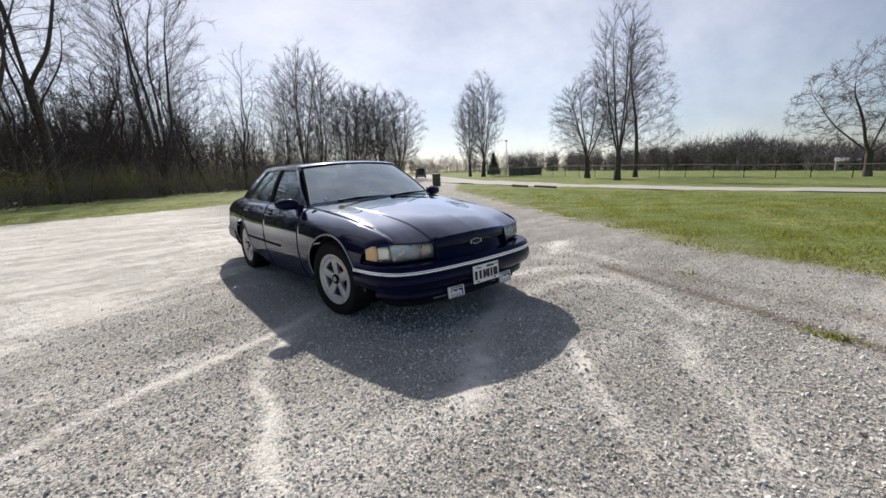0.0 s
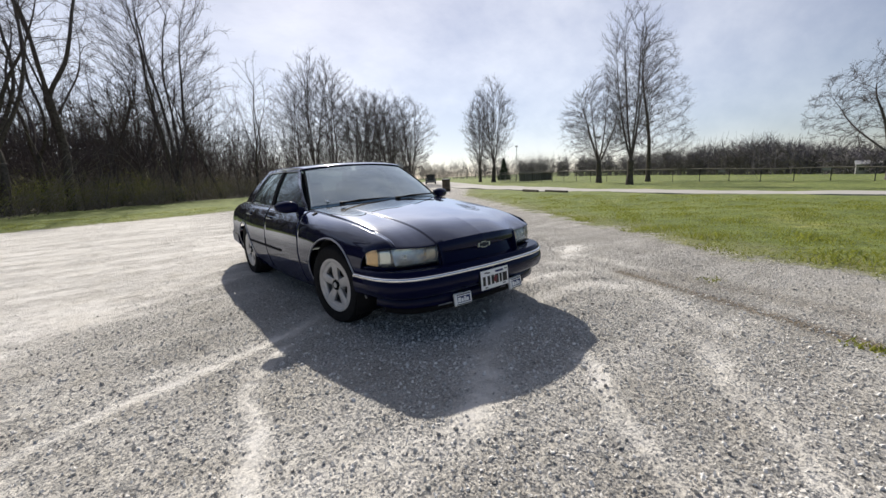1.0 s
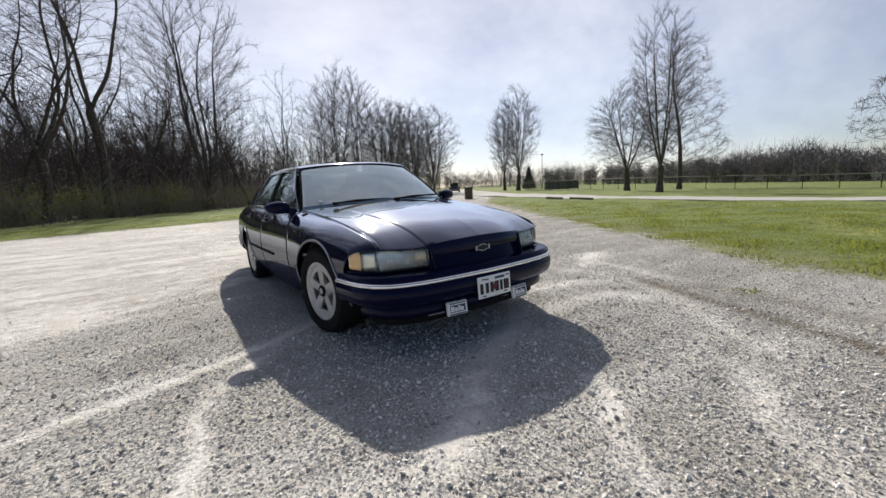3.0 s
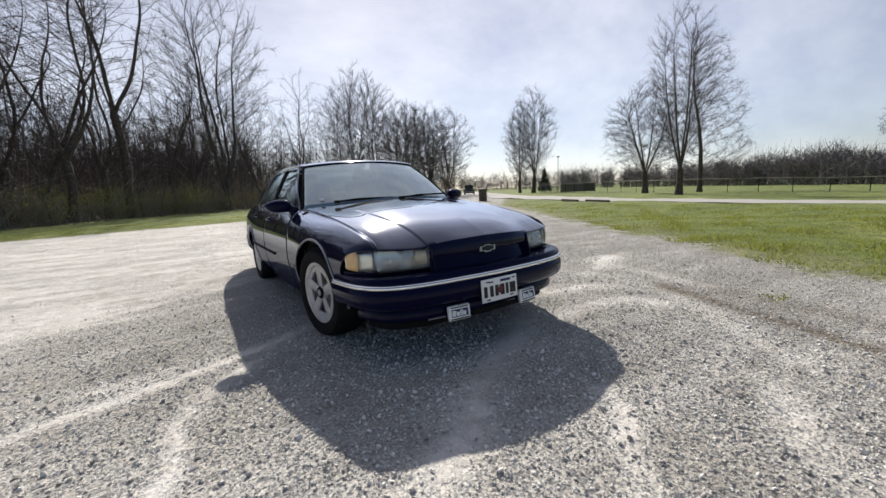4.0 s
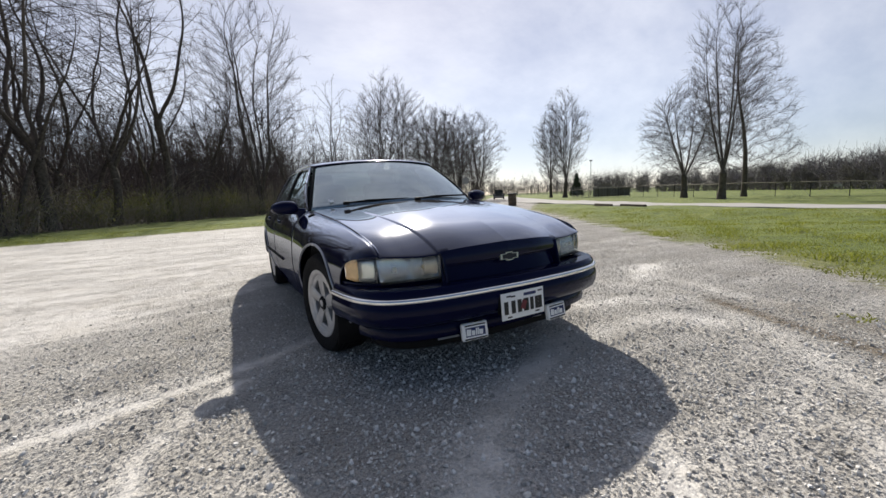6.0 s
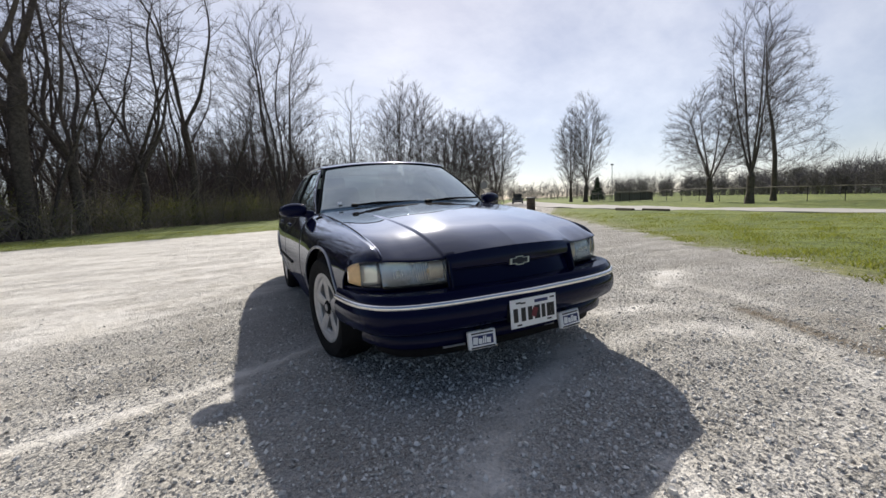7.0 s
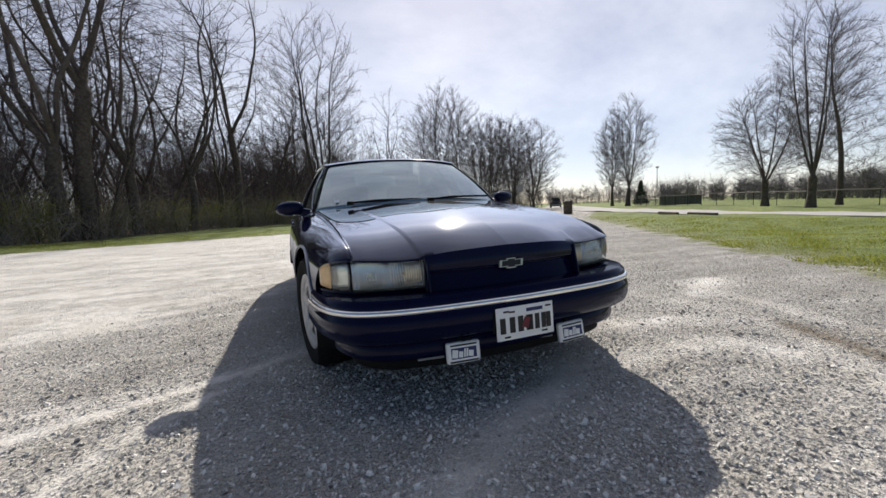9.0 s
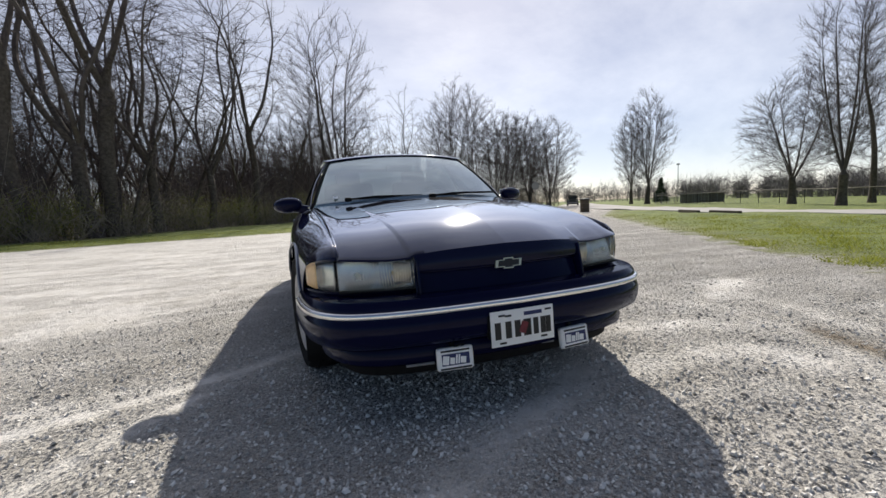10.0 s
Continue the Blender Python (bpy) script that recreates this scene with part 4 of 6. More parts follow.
# grass blades where the lawn lies near, and along the lot's edge
def grass_blades():
    g = np.random.default_rng(4)
    n = 210000
    x, y = g.uniform(2.6, 15.5, n), g.uniform(-6, 16, n)
    xl, yl = g.uniform(-13, 3, 26000), g.uniform(14, 23, 26000)
    x, y = np.concatenate([x, xl]), np.concatenate([y, yl])
    tuft = np.array([(1.33, -3.02), (1.30, -3.12), (2.5, -1.75)])
    tx = np.repeat(tuft, 45, axis=0) + g.normal(0, 0.05, (45 * len(tuft), 2)) * np.array([1.0, 1.6])
    x, y = np.concatenate([x, tx[:, 0]]), np.concatenate([y, tx[:, 1]])
    xy = np.stack([x, y], 1)
    lot, wood = inside_distance(LOT_LEFT + LOT_RIGHT, xy), inside_distance(WOODS, xy)
    wob = 0.35 * np.sin(x * 3.1 + y * 1.7) + 0.25 * np.sin(x * 7.3 - y * 5.1)
    clump = 0.5 + 0.5 * np.sin(x * 2.3 + 1.1 * np.sin(y * 1.9)) * np.sin(y * 2.9 + np.sin(x * 1.3))
    near = np.exp(-np.hypot(x - 4, y + 1) / 9)
    near[n:] = 0.8
    stray = np.arange(len(x)) >= len(x) - len(tx)
    keep = stray | (lot + wob * 0.5 < -0.05) & (wood < 0.5) & (g.uniform(size=len(x)) < near * (0.45 + 0.75 * clump))
    xy, clump = xy[keep], clump[keep]
    m = len(xy)
    z = height(xy[:, 0], xy[:, 1])
    a = g.uniform(0, 2 * np.pi, m)
    h, w = g.uniform(0.015, 0.05, m) * (0.45 + 1.5 * clump ** 2), g.uniform(0.003, 0.009, m)
    base = np.column_stack([xy, z - 0.005])
    side = np.column_stack([np.cos(a), np.sin(a), np.zeros(m)]) * w[:, None]
    tip = base + np.column_stack([g.normal(0, 0.8, m) * h, g.normal(0, 0.8, m) * h, h])
    midp = base + (tip - base) * 0.55 + np.array([0, 0, 0.004])
    verts = np.stack([base - side, base + side, midp + side * 0.8, midp - side * 0.8, tip], 1).reshape(-1, 3)
    k = np.arange(m)[:, None] * 5
    faces = [tuple(q) for q in (k + np.array([[0, 1, 2, 3]]))] + [tuple(q) for q in (k + np.array([[3, 2, 4]]))]
    return tagged(mesh_ob("grass", verts, faces, BLADE), "short bright spring grass with darker tufts", "grass", kind="stuff")


def island_material(name, stops, rough=0.9, gloss=0.3):
    m, n, l, b = material(name, rough)
    geo = n.new("ShaderNodeNewGeometry")
    l.new(ramp(n, l, geo.outputs["Random Per Island"], stops), b.inputs["Base Color"])
    b.inputs["Specular IOR Level"].default_value = gloss
    return m, n, l, b


BLADE, bn, bl, bb = island_material("grass_blade", [(0.0, (0.09, 0.125, 0.018)), (0.5, (0.175, 0.205, 0.038)), (0.85, (0.27, 0.265, 0.08)), (1.0, (0.42, 0.37, 0.17))])
tl, ms = bn.new("ShaderNodeBsdfTranslucent"), bn.new("ShaderNodeMixShader")
tl.inputs["Color"].default_value = (0.34, 0.37, 0.06, 1)
ms.inputs[0].default_value = 0.4
mo = [k for k in bn if k.type == "OUTPUT_MATERIAL"][0]
bl.new(bb.outputs[0], ms.inputs[1])
bl.new(tl.outputs[0], ms.inputs[2])
bl.new(ms.outputs[0], mo.inputs["Surface"])
grass_blades()
STONE, _, _, _ = island_material("gravel_stone", [(0.0, (0.30, 0.285, 0.26)), (0.2, (0.52, 0.50, 0.46)), (0.6, (0.76, 0.73, 0.68)), (1.0, (0.90, 0.87, 0.82))])


def loose_stones():
    g = np.random.default_rng(11)
    n = 600000
    x, y = g.uniform(-6, 7, n), g.uniform(-4.2, 5.5, n)
    xy = np.stack([x, y], 1)
    near = np.exp(-(np.hypot(x + 0.6, y + 1.9) / 2.6) ** 1.5)
    drift = 0.5 + 0.5 * np.sin(x * 2.1 + 1.7 * np.sin(y * 1.1)) * np.sin(y * 1.6 + 0.8 * np.sin(x * 2.7))
    dens = near * np.clip(0.95 - 1.15 * dustiness(xy), 0.04, 1.3) * (0.5 + 0.6 * drift)
    lot = inside_distance(LOT_LEFT + LOT_RIGHT, xy)
    keep = (g.uniform(size=n) < dens) & (lot > -0.2)
    xy = xy[keep]
    m = len(xy)
    size = np.clip(np.exp(g.normal(-5.3, 0.45, m)), 0.0028, 0.015)
    form = np.array([(1, 0, 0), (0, 1, 0), (-1, 0, 0), (0, -1, 0), (0.6, 0.1, 0.75), (-0.1, 0.6, 0.75), (-0.6, -0.1, 0.75), (0.1, -0.6, 0.75)])
    v = form[None] * g.uniform(0.75, 1.25, (m, 8, 1)) + g.normal(0, 0.12, (m, 8, 3))
    v[..., 0] *= g.uniform(0.65, 1.15, (m, 1))
    v[..., 2] *= g.uniform(0.6, 1.2, (m, 1))
    tilt = g.normal(0, 0.35, (m, 2))
    v[..., 2] += v[..., 0] * tilt[:, :1] + v[..., 1] * tilt[:, 1:]
    a = g.uniform(0, 2 * np.pi, m)
    c, s_ = np.cos(a)[:, None], np.sin(a)[:, None]
    v = np.stack([v[..., 0] * c - v[..., 1] * s_, v[..., 0] * s_ + v[..., 1] * c, v[..., 2]], -1) * size[:, None, None]
    z = height(xy[:, 0], xy[:, 1]) + size * 0.10
    v += np.column_stack([xy, z])[:, None, :]
    quads = np.array([(i, (i + 1) % 4, 4 + (i + 1) % 4, 4 + i) for i in range(4)] + [(4, 5, 6, 7)])
    faces = (np.arange(m)[:, None, None] * 8 + quads[None]).reshape(-1, 4)
    return tagged(mesh_ob("loose_gravel", v.reshape(-1, 3), faces, STONE), "loose pale crushed limestone chips on the lot", "gravel", kind="stuff")


loose_stones()


# ---- the car ----
def paint_material():
    m = bpy.data.materials.new("car_paint")
    m.use_nodes = True
    n, l = m.node_tree.nodes, m.node_tree.links
    n.clear()
    at = coords(n, l)
    df, gl, mx, fr, out = n.new("ShaderNodeBsdfDiffuse"), n.new("ShaderNodeBsdfGlossy"), n.new("ShaderNodeMixShader"), n.new("ShaderNodeFresnel"), n.new("ShaderNodeOutputMaterial")
    fl = noise_tex(n, l, at, 900, 1, 0.5)
    big = noise_tex(n, l, at, 5, 5, 0.65)
    l.new(ramp(n, l, fl, [(0.35, (0.0034, 0.0040, 0.020)), (0.7, (0.0062, 0.0074, 0.038))]), df.inputs["Color"])
    l.new(ramp(n, l, big, [(0.35, (0.010, 0.010, 0.010)), (0.7, (0.020, 0.020, 0.020))]), gl.inputs["Roughness"])
    gl.inputs["Color"].default_value = (0.86, 0.91, 1.0, 1)
    fr.inputs["IOR"].default_value = 1.5
    # gloss is masked down by height, keeping bright ground reflections off the lower body
    sep, toning = n.new("ShaderNodeSeparateXYZ"), n.new("ShaderNodeMapRange")
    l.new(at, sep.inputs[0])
    l.new(sep.outputs["Z"], toning.inputs["Value"])
    toning.inputs["From Min"].default_value, toning.inputs["From Max"].default_value = 0.60, 0.90
    toning.inputs["To Min"].default_value, toning.inputs["To Max"].default_value = 0.24, 1.0
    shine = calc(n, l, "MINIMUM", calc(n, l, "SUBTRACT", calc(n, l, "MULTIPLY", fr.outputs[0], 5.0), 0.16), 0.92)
    l.new(calc(n, l, "MULTIPLY", shine, toning.outputs[0]), mx.inputs[0])
    l.new(df.outputs[0], mx.inputs[1])
    # a weak, rougher gloss lobe stands in for the glow round sun glints
    soft, both = n.new("ShaderNodeBsdfGlossy"), n.new("ShaderNodeMixShader")
    soft.inputs["Roughness"].default_value = 0.15
    both.inputs[0].default_value = 0.05
    l.new(gl.outputs[0], both.inputs[1])
    l.new(soft.outputs[0], both.inputs[2])
    l.new(both.outputs[0], mx.inputs[2])
    l.new(mx.outputs[0], out.inputs["Surface"])
    return m


def glass_material(name, tint, rough=0.0, flutes=0.0, base=0.06, haze=0.0, toning=0.0):
    m = bpy.data.materials.new(name)
    m.use_nodes = True
    n, l = m.node_tree.nodes, m.node_tree.links
    n.clear()
    tr, gl, mx, fr = n.new("ShaderNodeBsdfTransparent"), n.new("ShaderNodeBsdfGlossy"), n.new("ShaderNodeMixShader"), n.new("ShaderNodeFresnel")
    out = n.new("ShaderNodeOutputMaterial")
    tr.inputs["Color"].default_value = (*tint, 1)
    gl.inputs["Roughness"].default_value = rough
    gl.inputs["Color"].default_value = (0.98, 0.98, 0.97, 1) if haze else (0.86, 0.97, 0.98, 1)
    fr.inputs["IOR"].default_value = 1.55
    l.new(calc(n, l, "ADD", fr.outputs[0], base), mx.inputs[0])
    l.new(tr.outputs[0], mx.inputs[1])
    l.new(gl.outputs[0], mx.inputs[2])
    if haze:
        df, m2 = n.new("ShaderNodeBsdfDiffuse"), n.new("ShaderNodeMixShader")
        df.inputs["Color"].default_value = (0.9, 0.9, 0.88, 1)
        m2.inputs[0].default_value = haze
        l.new(mx.outputs[0], m2.inputs[1])
        l.new(df.outputs[0], m2.inputs[2])
        l.new(m2.outputs[0], out.inputs["Surface"])
    elif toning:
        # translucent dust smears, put in to lift the glass to sky-glare brightness
        tl, m2 = n.new("ShaderNodeBsdfTranslucent"), n.new("ShaderNodeMixShader")
        tl.inputs["Color"].default_value = (0.76, 0.93, 0.96, 1)
        at = coords(n, l, (1.0, 1.0, 2.5))
        smear = ramp(n, l, noise_tex(n, l, at, 3.0, 6, 0.65), [(0.3, (toning * 0.6,) * 3), (0.7, (toning * 1.4,) * 3)])
        l.new(smear, m2.inputs[0])
        l.new(mx.outputs[0], m2.inputs[1])
        l.new(tl.outputs[0], m2.inputs[2])
        l.new(m2.outputs[0], out.inputs["Surface"])
    else:
        l.new(mx.outputs[0], out.inputs["Surface"])
    if flutes:
        w = n.new("ShaderNodeTexWave")
        w.inputs["Scale"].default_value = flutes
        l.new(coords(n, l), w.inputs["Vector"])
        k = n.new("ShaderNodeBump")
        k.inputs["Strength"].default_value, k.inputs["Distance"].default_value = 0.5, 0.004
        l.new(w.outputs["Fac"], k.inputs["Height"])
        l.new(k.outputs[0], gl.inputs["Normal"])
        l.new(k.outputs[0], fr.inputs["Normal"])
    return m


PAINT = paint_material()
def clear_material(name, tint):
    m = bpy.data.materials.new(name)
    m.use_nodes = True
    n, l = m.node_tree.nodes, m.node_tree.links
    n.clear()
    tr, out = n.new("ShaderNodeBsdfTransparent"), n.new("ShaderNodeOutputMaterial")
    tr.inputs["Color"].default_value = (*tint, 1)
    l.new(tr.outputs[0], out.inputs["Surface"])
    return m


INNER = clear_material("inner_glass_face", (0.93, 0.96, 0.96))
GLASS = glass_material("car_glass", (0.88, 0.96, 0.95), base=0.30)
SCREEN = glass_material("windscreen_glass", (0.88, 0.96, 0.95), base=0.46, toning=0.17)
LENS = glass_material("lamp_lens", (0.97, 0.98, 0.97), 0.03, 0.0, 0.04, 0.13)
RUBBER = simple("tyre_rubber", (0.014, 0.014, 0.015), 0.85, vary=0.3, scale=30, relief=0.2, spec=0.15)
BLACK = simple("black_plastic", (0.009, 0.009, 0.010), 0.7, vary=0.2, scale=20, spec=0.15)
CHROME = simple("chrome", (0.86, 0.86, 0.86), 0.20, 1.0, vary=0.05, scale=10)
# paler than the body paint, standing for sky reflected along the arch edges
LIP = simple("pale_arch_edge", (0.42, 0.43, 0.46), 0.3, 0.6, vary=0.1, scale=10)
ALLOY = simple("wheel_alloy", (0.52, 0.51, 0.51), 0.42, 0.35, vary=0.12, scale=18)
SILVER = simple("lamp_reflector", (0.96, 0.94, 0.89), 0.18, 0.75, vary=0.1, scale=20)
AMBER = simple("amber_plastic", (0.92, 0.60, 0.30), 0.3, vary=0.12, scale=30)
PALE_AMBER = simple("pale_amber_plastic", (0.80, 0.66, 0.50), 0.3, 0.5, vary=0.15, scale=30)
CLOTH = simple("grey_cloth", (0.10, 0.10, 0.11), 0.95, vary=0.2, scale=40)
WHITE = simple("white_plastic", (0.93, 0.93, 0.92), 0.4, vary=0.04, scale=12)
INK = simple("black_ink", (0.012, 0.012, 0.014), 0.5, vary=0.1)
BLUEINK = simple("blue_ink", (0.02, 0.03, 0.12), 0.5, vary=0.1)
RED = simple("red_ink", (0.17, 0.02, 0.032), 0.5, vary=0.3, scale=60)
GOLD = simple("pale_gold_metal", (0.75, 0.70, 0.52), 0.3, 0.8, vary=0.1)
TAIL = simple("red_lens", (0.35, 0.01, 0.012), 0.2, vary=0.1)
DASH = simple("dash_vinyl", (0.05, 0.05, 0.055), 0.8, vary=0.2, scale=25)


def curve(table, x):
    """A smooth curve through a short table of (x, value)."""
    xs, ys = np.array([t[0] for t in table], float), np.array([t[1] for t in table], float)
    sl = np.gradient(ys, xs)
    x = np.clip(np.asarray(x, float), xs[0], xs[-1])
    k = np.clip(np.searchsorted(xs, x) - 1, 0, len(xs) - 2)
    h = xs[k + 1] - xs[k]
    t = (x - xs[k]) / h
    return ((2 * t**3 - 3 * t**2 + 1) * ys[k] + (t**3 - 2 * t**2 + t) * h * sl[k] + (3 * t**2 - 2 * t**3) * ys[k + 1] + (t**3 - t**2) * h * sl[k + 1])


HALF = [(-0.9, 0.885), (-0.5, 0.918), (-0.2, 0.94), (0.2, 0.962), (0.8, 0.978), (1.6, 0.982), (2.75, 0.965), (3.4, 0.92), (3.9, 0.86), (4.2, 0.76)]
SHOULDER = [(-0.9, 0.722), (-0.6, 0.758), (-0.2, 0.803), (0.2, 0.838), (0.6, 0.868), (1.6, 0.885), (2.75, 0.90), (3.4, 0.89), (4.2, 0.83)]
DECK = [(-0.92, 0.753), (-0.75, 0.816), (-0.5, 0.867), (-0.2, 0.914), (0.2, 0.96), (0.6, 1.0), (1.6, 1.01), (2.85, 1.02), (3.4, 1.015), (3.9, 0.985), (4.2, 0.93)]
CUT = [(-0.9, 0.735), (-0.2, 0.748), (0.3, 0.765), (0.7, 0.80), (1.0, 0.835), (1.6, 0.848), (2.45, 0.84), (3.0, 0.80), (3.6, 0.74), (4.2, 0.64)]
SILL = [(-0.9, 0.34), (-0.3, 0.27), (0.6, 0.225), (2.0, 0.215), (3.1, 0.25), (4.2, 0.34)]
BOW = [(0, 0), (0.25, 0.012), (0.415, 0.045), (0.6, 0.085), (0.737, 0.145), (0.80, 0.215), (0.858, 0.335), (0.9, 0.44), (1.0, 0.52)]
NOSE = -0.90


def skin(y, s):
    """The body's outer skin for half the car: y along it, s from the sill (0) over the shoulder (4) to the centre line (8)."""
    y, s = np.broadcast_arrays(np.asarray(y, float), np.asarray(s, float))
    half, sh, deck, cut, sill = (curve(t, y) for t in (HALF, SHOULDER, DECK, CUT, SILL))
    px = [half - 0.09, half - 0.03, half, half - 0.014, half - 0.058, cut, cut * 0.68, cut * 0.35, cut * 0.0]
    pz = [sill, sill * 0.55 + 0.245, sill * 0 + 0.54, 0.54 + 0.62 * (sh - 0.54), sh, sh + 0.60 * (deck - sh), deck - 0.026, deck - 0.007, deck]
    px, pz = np.stack(px, -1), np.stack(pz, -1)
    k = np.clip(s.astype(int), 0, 7)
    t = s - k

    def cat(p):
        g = lambda j: np.take_along_axis(p, np.clip(j, 0, 8)[..., None], -1)[..., 0]
        a, b, c, d = g(k - 1), g(k), g(k + 1), g(k + 2)
        d = np.where(k == 7, b, d)
        return 0.5 * (2 * b + (c - a) * t + (2 * a - 5 * b + 4 * c - d) * t**2 + (3 * b - a - 3 * c + d) * t**3)

    x, z = cat(px), cat(pz)
    x = np.where(s >= 8, 0, x)
    z = z - 0.030 * np.clip((-0.80 - y) / 0.10, 0, 1) ** 2 * (s > 3.5)
    w = np.clip((0.35 - y) / 1.25, 0, 1) ** 1.4
    return np.stack([x, y + w * curve(BOW, np.clip(x, 0, 1)), z], -1)


def sheet(name, pts, mat, parent, thick=0.012, label="", keep=None):
    """A grid of points as a thin shell with rounded rim."""
    nu, nv = pts.shape[:2]
    bm = bmesh.new()
    vs = [[bm.verts.new(pts[i, j]) for j in range(nv)] for i in range(nu)]
    for i in range(nu - 1):
        for j in range(nv - 1):
            if keep is None or keep[i, j]:
                bm.faces.new((vs[i][j], vs[i + 1][j], vs[i + 1][j + 1], vs[i][j + 1]))
    for row in vs:
        for v in row:
            if not v.link_faces:
                bm.verts.remove(v)
    bmesh.ops.recalc_face_normals(bm, faces=bm.faces)
    ob = part(name, bm, mat, parent, label)
    if thick:
        so = ob.modifiers.new("thickness", "SOLIDIFY")
        so.thickness, so.offset = thick, 0.0
        if mat in (GLASS, LENS, SCREEN):
            ob.data.materials.append(INNER)
            so.material_offset, so.material_offset_rim = 1, 1
    return ob


ARCHES = ((0.0, 0.335, 0.405), (2.80, 0.335, 0.385))


def panel(name, y0, y1, s0, s1, side, parent, ny=40, ns=30, label="", mat=None):
    Y, S = np.meshgrid(np.linspace(y0, y1, ny), np.linspace(s0, s1, ns), indexing="ij")
    p = skin(Y, S)
    keep = np.ones((ny - 1, ns - 1), bool)
    for cy, cz, r in ARCHES:
        d = np.hypot(p[..., 1] - cy, p[..., 2] - cz)
        inn = d < r
        f = np.where(inn & (d > 1e-6), r / np.maximum(d, 1e-6), 1)
        allin = inn[:-1, :-1] & inn[1:, :-1] & inn[:-1, 1:] & inn[1:, 1:]
        keep &= ~allin
        p[..., 1], p[..., 2] = cy + (p[..., 1] - cy) * f, cz + (p[..., 2] - cz) * f
    p[..., 0] *= side
    return sheet(name, p, mat or PAINT, parent, 0.004, label, keep)


def sweep(name, path, profile, mat, parent, label="", closed=True, caps=True):
    """A profile of (out, up) carried along a plan path of (x, y) at height zero."""
    path = np.array(path, float)
    tan = np.gradient(path, axis=0)
    tan /= np.linalg.norm(tan, axis=1, keepdims=True)
    nor = np.stack([tan[:, 1], -tan[:, 0]], 1)
    bm = bmesh.new()
    rings = [[bm.verts.new((px + nx_ * o, py + ny_ * o, z)) for o, z in profile] for (px, py), (nx_, ny_) in zip(path, nor)]
    m = len(profile)
    for a, b in zip(rings, rings[1:]):
        for j in range(m if closed else m - 1):
            bm.faces.new((a[j], b[j], b[(j + 1) % m], a[(j + 1) % m]))
    if closed and caps:
        bm.faces.new(rings[0])
        bm.faces.new(rings[-1][::-1])
    return part(name, bm, mat, parent, label)


def box(bm, size, at, turn=(0, 0, 0), edge=0.006, seg=2):
    r = bmesh.ops.create_cube(bm, size=1, matrix=pose(*at, *turn) @ Matrix.Diagonal((*size, 1)))
    if edge:
        es = list({e for v in r["verts"] for e in v.link_edges})
        bmesh.ops.bevel(bm, geom=es, offset=edge, segments=seg, affect="EDGES", profile=0.6)


def block(name, size, at, mat, parent, turn=(0, 0, 0), edge=0.006, label="", seg=2):
    bm = bmesh.new()
    box(bm, size, at, turn, edge, seg)
    return part(name, bm, mat, parent, label)


def lathe(name, rows, mat, parent, steps=48, label=""):
    """Rows of (radius, x) turned round the x axis."""
    bm = bmesh.new()
    rings = []
    for r, x in rows:
        rings.append([bm.verts.new((x, r * math.cos(2 * math.pi * k / steps), r * math.sin(2 * math.pi * k / steps))) for k in range(steps)])
    for a, b in zip(rings, rings[1:]):
        for k in range(steps):
            bm.faces.new((a[k], a[(k + 1) % steps], b[(k + 1) % steps], b[k]))
    return part(name, bm, mat, parent, label)


def rod(name, pts, r, mat, parent, label="", sides=8):
    bm = bmesh.new()
    rings = []
    pts = [Vector(p) for p in pts]
    for i, p in enumerate(pts):
        d = (pts[min(i + 1, len(pts) - 1)] - pts[max(i - 1, 0)]).normalized()
        u = d.cross(Vector((0, 0, 1)) if abs(d.z) < 0.9 else Vector((1, 0, 0))).normalized()
        v = d.cross(u)
        rings.append([bm.verts.new(p + (u * math.cos(2 * math.pi * k / sides) + v * math.sin(2 * math.pi * k / sides)) * r) for k in range(sides)])
    for a, b in zip(rings, rings[1:]):
        for k in range(sides):
            bm.faces.new((a[k], a[(k + 1) % sides], b[(k + 1) % sides], b[k]))
    bm.faces.new(rings[0])
    bm.faces.new(rings[-1][::-1])
    return part(name, bm, mat, parent, label)


car = tagged(new("car"), "dark navy four-door sedan parked on the gravel lot", "car")
car.matrix_basis = pose(0, 0, 0.0, 0, -0.8, 0)

# panels
for side in (-1, 1):
    panel("front_fender", NOSE, 0.618, 0.0, 4.985, side, car, 90, 40)
    panel("front_door", 0.623, 1.697, 0.0, 4.985, side, car, 30, 30)
    panel("rear_door", 1.703, 2.602, 0.0, 4.985, side, car, 40, 30)
    for y0, y1 in ((0.45, 0.80), (1.55, 1.85), (2.45, 2.75)):
        Y, S = np.meshgrid(np.linspace(y0, y1, 16), np.linspace(0.1, 4.99, 30), indexing="ij")
        p = skin(Y, S)
        away = np.minimum(*(np.hypot(p[..., 1] - cy, p[..., 2] - cz) - r for cy, cz, r in ARCHES))
        kp = (away[:-1, :-1] > 0.02) & (away[1:, 1:] > 0.02) & (away[:-1, 1:] > 0.02) & (away[1:, :-1] > 0.02)
        p[..., 0] = (p[..., 0] - 0.022) * side
        sheet("door_jamb", p, BLACK, car, 0.006, "", kp)
    panel("rear_quarter", 2.608, 4.20, 0.0, 4.985, side, car, 70, 36)


